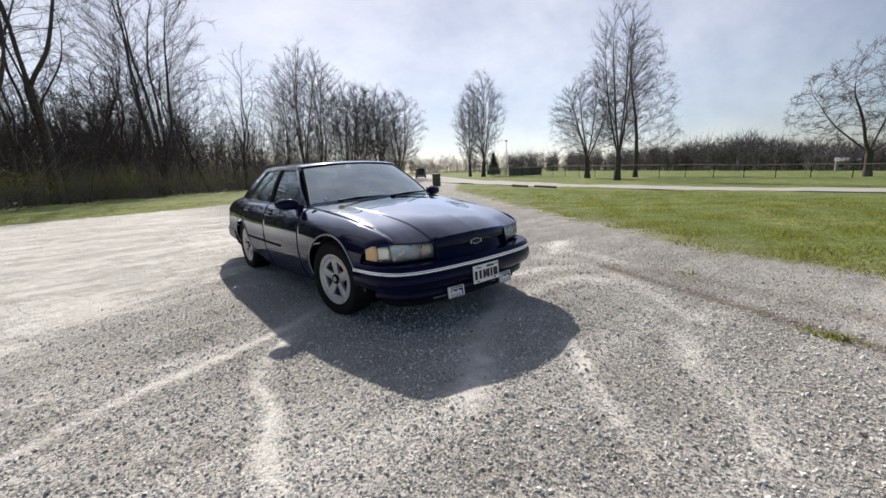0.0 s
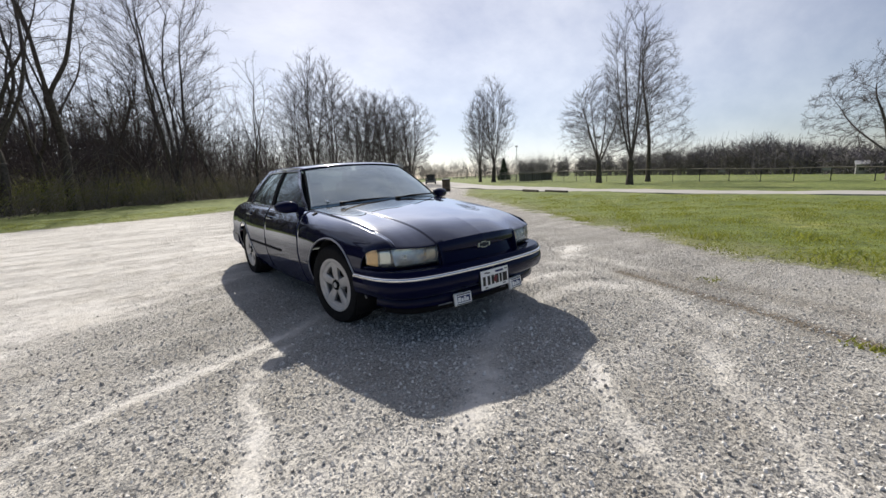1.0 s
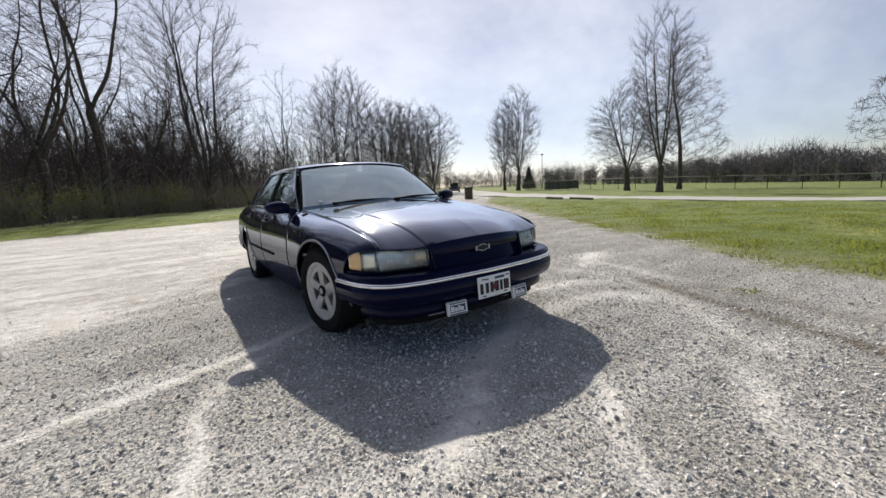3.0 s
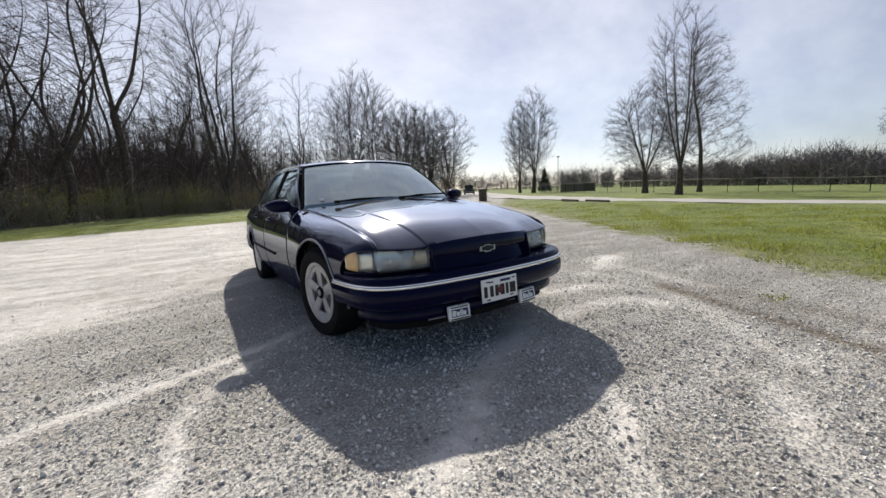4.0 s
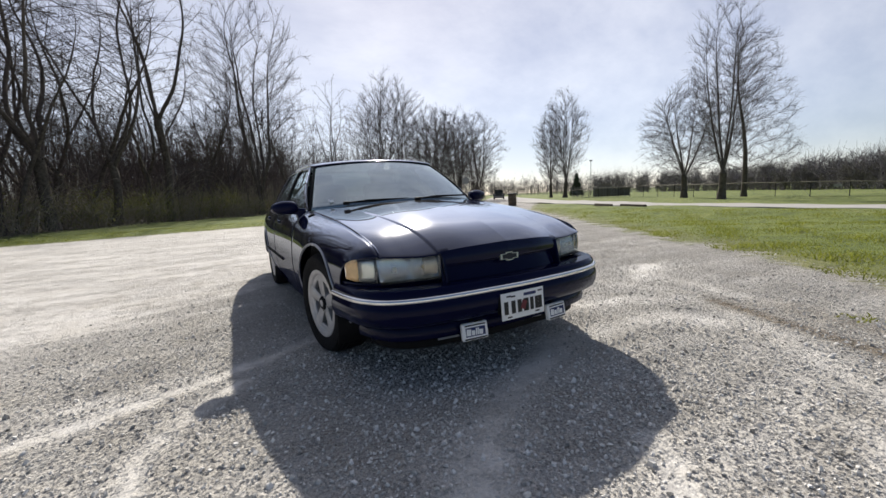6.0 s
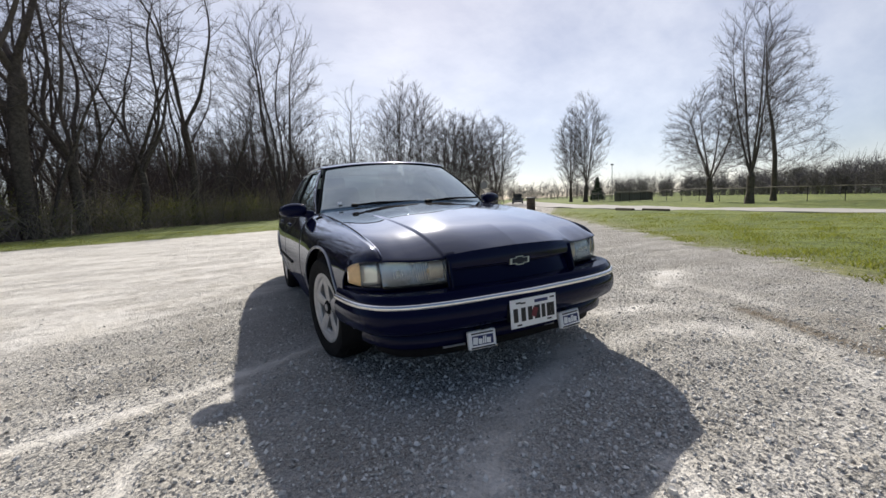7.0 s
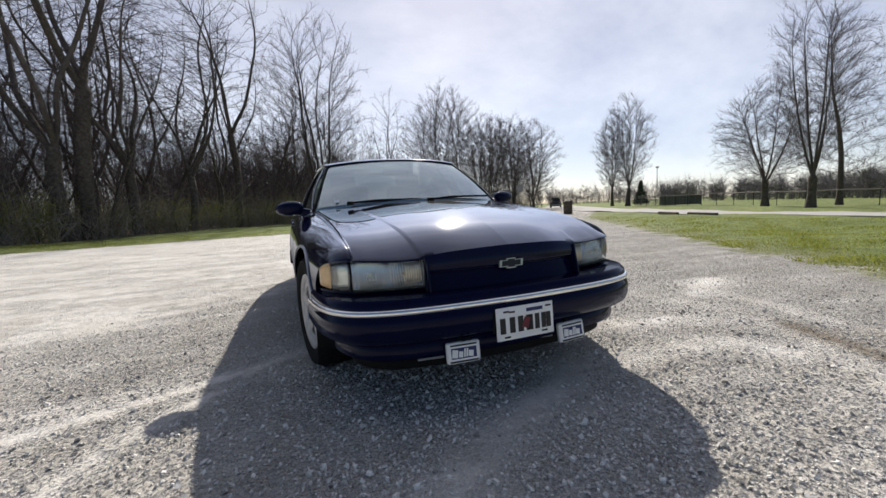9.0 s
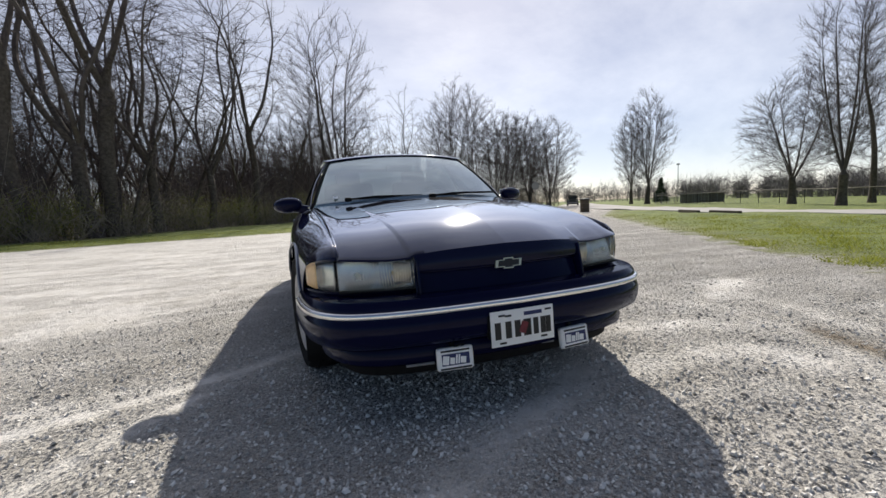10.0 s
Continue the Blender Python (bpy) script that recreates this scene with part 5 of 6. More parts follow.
def across(y0, y1, s0, nx_, ny_):
    """A sheet over both halves between the two cut lines; y0 and y1 take the share across (-1 to 1)."""
    q = np.linspace(-1, 1, nx_)
    t = np.linspace(0, 1, ny_)
    Q, T = np.meshgrid(q, t, indexing="ij")
    S = 8 - (8 - s0) * np.abs(Q)
    p = skin(y0(Q) + (y1(Q) - y0(Q)) * T, S)
    p[..., 0] *= np.sign(Q) + (Q == 0)
    return p


hood_pts = across(lambda q: NOSE + 0 * q, lambda q: 0.44 + 0.18 * np.abs(q) ** 2.2, 5.02, 301, 60)
# two soft creases that run forward and meet the lamps' inner ends
for _ in range(80):
    hood_pts[1:-1, 1:-1, 2] = 0.5 * hood_pts[1:-1, 1:-1, 2] + 0.25 * (hood_pts[1:-1, :-2, 2] + hood_pts[1:-1, 2:, 2])
cx = np.abs(hood_pts[..., 0])
cr = 0.42 + 0.10 * np.clip((hood_pts[..., 1] + 0.85) / 1.2, 0, 1)
front = np.clip((0.38 - hood_pts[..., 1]) / 0.6, 0, 1)
front = front * front * (3 - 2 * front)
step = np.clip(1 - (cx - cr) / 0.016, 0, 1)
hood_pts[..., 2] += front * 0.007 * step * step * (3 - 2 * step)
edge0 = hood_pts[:, :1, :]
drop = np.where(np.abs(edge0[..., 0]) < 0.412, edge0[..., 2] - 0.648, 0.003)
roll = np.linspace(1, 0.125, 8)[None, :]
wrap = np.repeat(edge0, 8, axis=1)
wrap[..., 2] -= drop * roll
wrap[..., 1] -= np.minimum(drop, 0.03) * 0.5 * np.sin(np.minimum(roll * 2.2, 1.57))
back = np.repeat(hood_pts[:, -1:, :], 5, axis=1)
turn_a = np.linspace(0.3, 1.5, 5)[None, :]
back[..., 1] += 0.022 * np.sin(turn_a)
back[..., 2] -= 0.022 * (1 - np.cos(turn_a))
hood_pts = np.concatenate([wrap, hood_pts, back], axis=1)
hood = sheet("hood", hood_pts, PAINT, car, 0.014)
trunk_pts = across(lambda q: 3.14 + 0 * q, lambda q: 4.16 + 0 * q, 5.03, 31, 20)
sheet("trunk_lid", trunk_pts, PAINT, car, 0.014)
sheet("rear_panel", np.stack([skin(np.full(41, 4.20), np.abs(np.linspace(-8, 8, 41)) * 0 + 8 - np.abs(np.linspace(-8, 8, 41))) * np.array([1, 1, 1]) * np.stack([np.sign(np.linspace(-8, 8, 41)), np.ones(41), np.ones(41)], -1) * np.array([k, 1, 1]) + np.array([0, 0.02 * (1 - k), (1 - k) * -0.25]) for k in (1.0, 0.98)], 0), PAINT, car, 0.0)

# dark inner shell that closes the body below and behind the gaps
ty = np.linspace(-0.70, 4.1, 60)
inner = np.stack([np.stack([np.array([sg * (skin(y, 3.0)[0] - 0.06), y, z]) for y in ty]) for sg, z in ((-1, 0.55), (-1, 0.26), (1, 0.26), (1, 0.55))], 0)
keep_in = np.ones((3, 59), bool)
for cy, cz, r in ARCHES:
    bad = (np.abs(ty[:-1] - cy) < r + 0.03) | (np.abs(ty[1:] - cy) < r + 0.03)
    keep_in[0, bad] = keep_in[2, bad] = False
    keep_in[1, bad] = True
inner[:, :, 0] *= np.where(np.abs(ty) < 9, np.clip(0.62 + (ty + 0.70) * 0.45, 0.60, 1.0), 1)[None, :]
sheet("underbody", inner, BLACK, car, 0.01, "black underbody", keep_in)
for cy in (0.0, 2.80):
    for side in (-1, 1):
        a = np.linspace(-0.15 * math.pi, 1.15 * math.pi, 24)
        p = np.stack([np.stack([np.full(24, side * x), cy + 0.40 * np.cos(a), 0.335 + 0.40 * np.sin(a)], -1) for x in (0.62, 0.90)], 0)
        sheet("wheel_well", p, BLACK, car, 0.006, "black wheel well liner")
        lip = []
        r = (ARCHES[0][2] if cy < 1 else ARCHES[1][2]) + 0.013
        for k in range(33):
            t = math.radians(-6 + 192 * k / 32)
            yy, zz = cy + r * math.cos(t), 0.335 + r * math.sin(t)
            yp, s_try = yy, np.linspace(0, 5, 300)
            for _ in range(6):
                sk = skin(np.full(300, yp), s_try)
                q = sk[int(np.argmin(np.abs(sk[:, 2] - zz)))]
                yp -= q[1] - yy
            lip.append((side * (q[0] + 0.005), yy, zz))
        rod("arch_lip", lip, 0.0065, LIP, car, "thin rolled arch edge with its sky sheen put in as paler metal")

# greenhouse
def rail(h, y):
    """Half width of the cabin's side at share h of its height."""
    base = curve(CUT, y)
    return base + (0.618 + 0.02 * np.sin((y - 1.2) * 1.6) - base) * h + 0.018 * np.sin(math.pi * h)


def cabin(y, h):
    y, h = np.broadcast_arrays(np.asarray(y, float), np.asarray(h, float))
    top = 1.352 + 0.028 * np.clip(np.sin((y - 1.1) / 1.5 * math.pi), 0, 1)
    z0 = skin(y, np.full(y.shape, 5.0))[..., 2] + 0.004
    return np.stack([rail(h, y), y, z0 + (top - z0) * h], -1)


def strip(name, f0, f1, h0, h1, side, mat, inset=0.0, nu=8, nv=16, thick=0.012, label=""):
    H_, T = np.meshgrid(np.linspace(h0, h1, nv), np.linspace(0, 1, nu), indexing="ij")
    p = cabin(f0(H_) + (f1(H_) - f0(H_)) * T, H_)
    p[..., 0] -= inset
    p[..., 0] *= side
    return sheet(name, p, mat, car, thick, label)


a_front = lambda h: 0.70 + 0.53 * h + 0.04 * h * h
a_back = lambda h: a_front(h) + 0.075
b_front = lambda h: 1.66 + 0.03 * h
b_back = lambda h: b_front(h) + 0.10
c_front = lambda h: 2.68 - 0.32 * h - 0.10 * h * h
c_back = lambda h: 3.18 - 0.76 * h
for side in (-1, 1):
    strip("windshield_pillar", a_front, a_back, -0.02, 1.0, side, PAINT)
    strip("door_pillar", b_front, b_back, 0.0, 0.97, side, BLACK, 0.004, label="black centre pillar")
    strip("rear_pillar", c_front, c_back, -0.02, 1.0, side, PAINT)
    strip("front_side_window", lambda h: a_back(h) - 0.01, lambda h: b_front(h) + 0.01, 0.0, 0.94, side, GLASS, 0.012, 20, 14, 0.004, "tinted side glass")
    strip("rear_side_window", lambda h: b_back(h) - 0.01, lambda h: c_front(h) + 0.01, 0.0, 0.94, side, GLASS, 0.012, 20, 14, 0.004, "tinted side glass")
    strip("roof_rail", a_front, c_back, 0.93, 1.03, side, PAINT, -0.002, 40, 5)
    yb = np.linspace(0.72, 2.85, 40)
    pb = cabin(yb, 0.012)
    rod("belt_moulding", [(side * (x + 0.008), y, z) for x, y, z in pb], 0.009, CHROME, car, "thin bright belt moulding", 6)
    yd = np.linspace(1.15, 2.40, 30)
    ps = skin(yd, np.full(30, 1.95))
    rod("side_moulding", [(side * (x + 0.003), y, z) for x, y, z in ps if not (math.hypot(y - 2.80, z - 0.335) < 0.39)], 0.013, BLACK, car, "black side moulding", 6)
    for yh, nm in ((1.585, "door_handle"), (2.48, "door_handle")):
        ph = skin(yh, 3.72)
        block(nm, (0.028, 0.17, 0.032), (side * (ph[0] + 0.004), yh - 0.02, ph[2]), PAINT, car, (0, side * -14, 0), 0.01)
    pbad = skin(0.50, 1.75)
    block("fender_badge", (0.004, 0.13, 0.012), (side * (pbad[0] + 0.004), 0.50, pbad[2]), STEEL, car, edge=0.001, label="small pale script badge")
    pk = skin(0.49, 4.75)
    if side < 0:
        block("cowl_cap", (0.05, 0.035, 0.012), (side * (pk[0]), 0.49, pk[2] + 0.004), BLACK, car, (0, side * 25, 0), 0.005, "black rubber cap")

gq = np.linspace(-1, 1, 41)
gt = np.linspace(0, 1, 18)
Q, T = np.meshgrid(gq, gt, indexing="ij")
bx, by, bz = 0.79 * Q, 0.47 + 0.22 * np.abs(Q) ** 2.3, 0.992 - 0.035 * Q**2
tx, ty_, tz = 0.605 * Q, 1.13 + 0.10 * np.abs(Q) ** 2.2, 1.392 - 0.034 * Q**2
belly = np.sin(math.pi * T) * 0.02
ws = np.stack([bx + (tx - bx) * T, by + (ty_ - by) * T - belly * 0.5, bz + (tz - bz) * T + belly], -1)
sheet("windshield", ws, SCREEN, car, 0.005, "lightly tinted windscreen full of sky reflection")
edge_pts = [tuple(ws[0, j]) for j in range(18)] + [tuple(ws[i, 17]) for i in range(41)] + [tuple(ws[40, j]) for j in range(17, -1, -1)]
for edge_row in (edge_pts[:18], edge_pts[-18:]):
    rod("windshield_seal", edge_row, 0.009, BLACK, car, "black glazing seal", 6)
rod("roof_header", [(x, y - 0.002, z - 0.002) for x, y, z in ws[1:-1, 17]], 0.007, PAINT, car, "rounded painted roof edge", 12)
sticker = ws[4, 2]
block("windshield_sticker", (0.035, 0.002, 0.04), (sticker[0], sticker[1] - 0.012, sticker[2] + 0.004), WHITE, car, (-58, 0, 0), 0.0005, "small pale sticker")
bx2, by2, bz2 = 0.74 * Q, 3.20 - 0.06 * Q**2, 1.022 - 0.02 * Q**2
tx2, ty2, tz2 = 0.59 * Q, 2.46 - 0.05 * Q**2, 1.385 - 0.03 * Q**2
rw = np.stack([bx2 + (tx2 - bx2) * T, by2 + (ty2 - by2) * T + belly, bz2 + (tz2 - bz2) * T + belly], -1)
sheet("rear_window", rw, GLASS, car, 0.005, "tinted rear glass")
Q, T = np.meshgrid(gq, np.linspace(0, 1, 44) ** 1.8, indexing="ij")
RY = 1.118 + 0.10 * np.abs(Q) ** 2.2 + (1.352 - 0.05 * Q**2 - 0.10 * np.abs(Q) ** 2.2) * T
roof = np.stack([0.632 * Q + 0.02 * Q * np.sin(math.pi * T), RY, 1.390 - 0.036 * np.abs(Q) ** 2.4 + 0.020 * (1 - np.exp(-24 * T)) * (1 - T) + 0.020 * np.sin(math.pi * T)], -1)
sheet("roof", roof, PAINT, car, 0.016)

# front face: lamps, grille, bumper
def face(x, back=0.0):
    return NOSE + 0.006 + curve(BOW, np.abs(x)) + back


def brow(x):
    """Height of the hood's front edge."""
    e = hood_pts[:, 8, :]
    e = e[e[:, 0] >= 0]
    k = np.argsort(e[:, 0])
    return np.interp(x, e[k, 0], e[k, 2])


def curved_lamp(name, x0, x1, z0, z1, side, mat, back, parent, thick, label="", n=16, taper=0.0, ripple=0.0):
    X, Z = np.meshgrid(np.linspace(x0, x1, n), np.linspace(0, 1, 6), indexing="ij")
    f = (X - x0) / (x1 - x0)
    lo = z0 + taper * f * f * 0.35
    hi = (brow(X) - 0.009 if z1 is None else z1) - taper * f * f
    ZZ = lo + (hi - lo) * Z
    p = np.stack([side * X, face(X, back) - 0.010 * np.sin(math.pi * Z) - ripple * np.abs(np.sin(X * math.pi / 0.011)), ZZ], -1)
    return sheet(name, p, mat, parent, thick, label)


for side in (-1, 1):
    lamp = part("headlight", (lambda b: (bmesh.ops.create_cube(b, size=0.01, matrix=pose(side * 0.6, -0.74, 0.64)), b)[1])(bmesh.new()), BLACK, car)
    X, Z = np.meshgrid(np.linspace(0.42, 0.732, 220), np.linspace(0.578, 0.712, 24), indexing="ij")
    dish = np.zeros(X.shape)
    for lx in (0.50, 0.655):
        dish = np.maximum(dish, 1 - ((X - lx) / 0.078) ** 2 - ((Z - 0.644) / 0.07) ** 2)
    sheet("reflector", np.stack([side * X, face(X, 0.016) + (Z - 0.578) * 0.36 + 0.014 * np.maximum(dish, 0) + 0.0016 * np.abs(np.sin(X * math.pi / 0.012)), Z], -1), SILVER, lamp, 0.003, "bright dished lamp reflector")
    curved_lamp("lens", 0.418, 0.738, 0.574, None, side, LENS, 0.0, lamp, 0.003, "clear fluted lamp lens", 150, 0.0, 0.0028)
    for lx in (0.50, 0.655):
        bulb = bmesh.new()
        bmesh.ops.create_uvsphere(bulb, u_segments=10, v_segments=8, radius=0.013, matrix=pose(side * lx, face(lx, 0.030), 0.644))
        part("bulb", bulb, WHITE if lx > 0.55 else AMBER, lamp)
    curved_lamp("amber_rim", 0.430, 0.505, 0.60, 0.69, side, PALE_AMBER, 0.020, lamp, 0.003, "pale amber inner reflector", 40, 0.0, 0.003)
    for z in (0.572,):
        block("bezel", (0.33, 0.03, 0.008), (side * 0.575, face(0.575, 0.02), z), BLACK, lamp, (0, 0, side * 14), 0.002)
    sig = part("turn_signal", (lambda b: (bmesh.ops.create_cube(b, size=0.01, matrix=pose(side * 0.8, -0.62, 0.64)), b)[1])(bmesh.new()), BLACK, car)
    curved_lamp("amber_insert", 0.822, 0.864, 0.582, 0.704, side, AMBER, -0.002, sig, 0.004, "amber corner reflector", 8, 0.03)
    curved_lamp("signal_reflector", 0.75, 0.820, 0.58, 0.708, side, SILVER, 0.035, sig, 0.004)
    curved_lamp("lens", 0.745, 0.866, 0.577, None, side, LENS, 0.0, sig, 0.004, "clear corner lamp lens", 14, 0.035)
    for z0 in (0.545,):
        X, Z = np.meshgrid(np.linspace(0.41, 0.875, 26), np.linspace(0, 1, 4), indexing="ij")
        sheet("lamp_filler", np.stack([side * X, face(X, 0.012 + 0.03 * (1 - Z)), 0.535 + 0.038 * Z], -1), PAINT, car, 0.006)

X, Z = np.meshgrid(np.linspace(-0.42, 0.42, 30), np.linspace(0.535, 0.705, 10), indexing="ij")
grille = sheet("grille", np.stack([X, face(X, 0.010) - (0.65 - Z) * 0.35, Z], -1), PAINT, car, 0.006, "smooth dark grille panel")
X, Z = np.meshgrid(np.linspace(-0.405, 0.405, 40), np.linspace(0.640, 0.652, 3), indexing="ij")
sheet("centre_bar", np.stack([X, face(X, -0.006) - (0.65 - Z) * 0.35, Z], -1), PAINT, grille, 0.008, "slim body-coloured bar")
for side in (-1, 1):
    block("grille_side", (0.012, 0.05, 0.17), (side * 0.408, -0.875, 0.62), PAINT, car, (-12, 0, side * 8), 0.005)

PLAN = [(0.0, -1.012), (0.3, -1.0), (0.5, -0.98), (0.66, -0.94), (0.76, -0.885), (0.83, -0.80), (0.875, -0.69), (0.90, -0.56), (0.915, -0.42)]
half_path = []
for (xa, ya), (xb, yb_) in zip(PLAN, PLAN[1:]):
    for k in range(6):
        half_path.append((xa + (xb - xa) * k / 6, ya + (yb_ - ya) * k / 6))
half_path.append(PLAN[-1])
hp = np.array(half_path)
for _ in range(12):
    hp[1:-1] = 0.25 * hp[:-2] + 0.5 * hp[1:-1] + 0.25 * hp[2:]
bumper_path = np.concatenate([hp[::-1] * np.array([-1, 1]), hp[1:]])
bumper = sweep("front_bumper", bumper_path, [(-0.13, 0.556), (-0.06, 0.558), (-0.02, 0.552), (-0.004, 0.535), (0.0, 0.512), (0.0, 0.485), (0.012, 0.468), (0.018, 0.44), (0.014, 0.40), (0.0, 0.365), (-0.03, 0.345), (-0.13, 0.34)], PAINT, car)
sweep("chrome_strip", bumper_path, [(-0.002, 0.514), (0.006, 0.513), (0.013, 0.507), (0.015, 0.498), (0.012, 0.489), (-0.002, 0.485)], CHROME, bumper, "bright chrome strip")
chin_path = bumper_path * np.array([0.93, 1.0]) + np.array([0, 0.05])
chin = chin_path[9:-9]
sweep("air_dam", chin, [(-0.12, 0.345), (-0.02, 0.345), (-0.008, 0.325), (0.0, 0.29), (-0.004, 0.265), (-0.025, 0.252), (-0.12, 0.262)], PAINT, car)
sweep("splash_apron", chin, [(-0.10, 0.26), (-0.07, 0.26), (-0.08, 0.19), (-0.11, 0.19)], BLACK, car, "black splash apron")
rod("tow_hook", [(-0.30, -0.985, 0.335), (-0.30, -1.01, 0.345), (-0.285, -1.015, 0.35), (-0.27, -1.01, 0.345), (-0.27, -0.985, 0.335)], 0.005, BLACK, car, "", 6)

# emblem: an outlined cross-shaped mark
def mark(bm, k, depth, y):
    pts = [(-0.068, -0.020), (-0.026, -0.020), (-0.026, -0.030), (0.022, -0.030), (0.022, -0.020), (0.060, -0.020), (0.068, 0.020), (0.026, 0.020), (0.026, 0.030), (-0.022, 0.030), (-0.022, 0.020), (-0.060, 0.020)]
    vs = [bm.verts.new((px * k, y, pz * k)) for px, pz in pts]
    f = bm.faces.new(vs)
    r = bmesh.ops.extrude_face_region(bm, geom=[f])
    bmesh.ops.translate(bm, verts=[v for v in r["geom"] if isinstance(v, bmesh.types.BMVert)], vec=(0, depth, 0))


bm = bmesh.new()
mark(bm, 1.0, 0.012, -0.006)
emblem = part("emblem", bm, GOLD, car, "pale outlined badge", False)
emblem.matrix_basis = pose(0.0, -0.924, 0.652, -14, 0, 0) @ Matrix.Diagonal((1.0, 1, 0.80, 1))
bm = bmesh.new()
mark(bm, 0.80, 0.010, -0.0075)
part("emblem_face", bm, INK, emblem, "", False)

# number plate with bars in place of its characters
plate = part("number_plate", (lambda b: (box(b, (0.305, 0.006, 0.152), (0, 0, 0), (0, 0, 0), 0.0025), b)[1])(bmesh.new()), WHITE, car, "white number plate")
plate.matrix_basis = pose(0.0, -1.036, 0.392, -3, 0, 0)
for x0, x1 in ((-0.137, -0.094), (-0.087, -0.05), (-0.043, -0.008), (0.0, 0.034)):
    block("plate_bar", (0.028, 0.003, 0.072), (x0 + 0.016, -0.0035, -0.008), INK, plate, edge=0.0)
for x0 in (0.026, 0.062, 0.098, 0.124):
    block("plate_bar", (0.024, 0.003, 0.072), (x0, -0.0035, -0.008), INK, plate, edge=0.0)
block("plate_mark", (0.032, 0.003, 0.050), (0.002, -0.0042, -0.006), RED, plate, (0, 20, 0), 0.0)
block("plate_bar", (0.088, 0.003, 0.016), (0.05, -0.0035, 0.052), BLUEINK, plate, edge=0.0)
for x, z in ((-0.07, 0.052), (-0.10, 0.056), (0.125, 0.058), (-0.10, -0.062), (0.10, -0.058)):
    block("plate_bar", (0.03, 0.003, 0.008), (x, -0.0035, z), INK, plate, edge=0.0)
block("plate_bracket", (0.32, 0.02, 0.10), (0, -1.02, 0.40), BLACK, car, edge=0.004)

for side in (-1, 1):
    cover = part("driving_light", (lambda b: (box(b, (0.178, 0.034, 0.108), (0, -0.0055, 0), (0, 0, 0), 0.015, 3), b)[1])(bmesh.new()), WHITE, car, "driving light under a white cover")
    cover.matrix_basis = pose(side * 0.298, -0.972, 0.279, -9, 0, side * 5) @ Matrix.Scale(0.9, 4)
    block("cover_panel", (0.134, 0.003, 0.054), (0, -0.0228, -0.002), BLUEINK, cover, edge=0.0)
    block("cover_bar", (0.14, 0.003, 0.008), (0, -0.0228, 0.038), INK, cover, edge=0.0)
    block("cover_bar", (0.15, 0.003, 0.008), (0, -0.0228, -0.043), INK, cover, edge=0.0)
    for bx0, bw, bh in ((-0.048, 0.030, 0.040), (-0.017, 0.022, 0.030), (0.004, 0.008, 0.042), (0.016, 0.008, 0.042), (0.036, 0.026, 0.030)):
        block("cover_bar", (bw, 0.004, bh), (bx0, -0.0245, -0.002 - (0.042 - bh) / 2), WHITE, cover, (0, 8, 0), 0.0)
    block("light_bracket", (0.02, 0.04, 0.06), (side * 0.298, -0.93, 0.33), BLACK, car, edge=0.003)
for x0, x1 in ((-0.50, -0.38), (0.10, 0.21)):
    rod("light_bar", [(x0, -0.93, 0.262), (x1, -0.945, 0.262)], 0.006, STEEL, car, "thin steel light bar")

# mirrors
for side in (-1, 1):
    bm = bmesh.new()
    bmesh.ops.create_uvsphere(bm, u_segments=28, v_segments=18, radius=1.0)
    for v in bm.verts:
        x, y, z = v.co
        k = lambda c, e: math.copysign(abs(c) ** e, c)
        v.co = Vector((k(x, 0.8) * 0.112, k(y, 0.9) * 0.075 + 0.02 * x, k(z, 0.72) * 0.060 * (1 - 0.22 * max(0, x))))
        if v.co.y > 0.035:
            v.co.y = 0.035 + (v.co.y - 0.035) * 0.15
    mirror = part("wing_mirror", bm, PAINT, car, "body-coloured door mirror")
    mirror.matrix_basis = pose(side * 0.965, 0.84, 0.992, 0, 0, side * 12) @ Matrix.Diagonal((side, 1, 1, 1))
    block("mirror_glass", (0.16, 0.004, 0.09), (0.0, 0.047, 0.0), CHROME, mirror, edge=0.0)
    block("mirror_foot", (0.15, 0.075, 0.065), (-0.115, 0.0, -0.035), PAINT, mirror, (0, -12, 0), 0.02)

# wipers
for x0, x1, yy in ((-0.54, 0.02, 0.0), (0.10, 0.66, 0.0)):
    p = [(x0, 0.475, 1.005), (x0 + 0.2, 0.50, 1.018), (x1, 0.50 + 0.13 * max(0, x1), 1.012)]
    wiper = rod("wiper", p, 0.008, BLACK, car, "black wiper arm", 6)
    rod("wiper_blade", [(x0 + 0.08, 0.487, 1.006), (x0 + 0.3, 0.508, 1.012), (x1 + 0.03, 0.508 + 0.13 * max(0, x1), 1.008)], 0.006, RUBBER, wiper, "", 6)
    block("wiper_pivot", (0.05, 0.04, 0.03), (x0, 0.47, 1.004), BLACK, wiper, edge=0.01)
X, Z = np.meshgrid(np.linspace(-1, 1, 30), np.linspace(0, 1, 5), indexing="ij")
sheet("cowl_grille", np.stack([0.79 * X, 0.43 + 0.18 * np.abs(X) ** 2.2 + 0.09 * Z, 0.975 - 0.035 * X**2 - 0.005 * Z], -1), BLACK, car, 0.004)

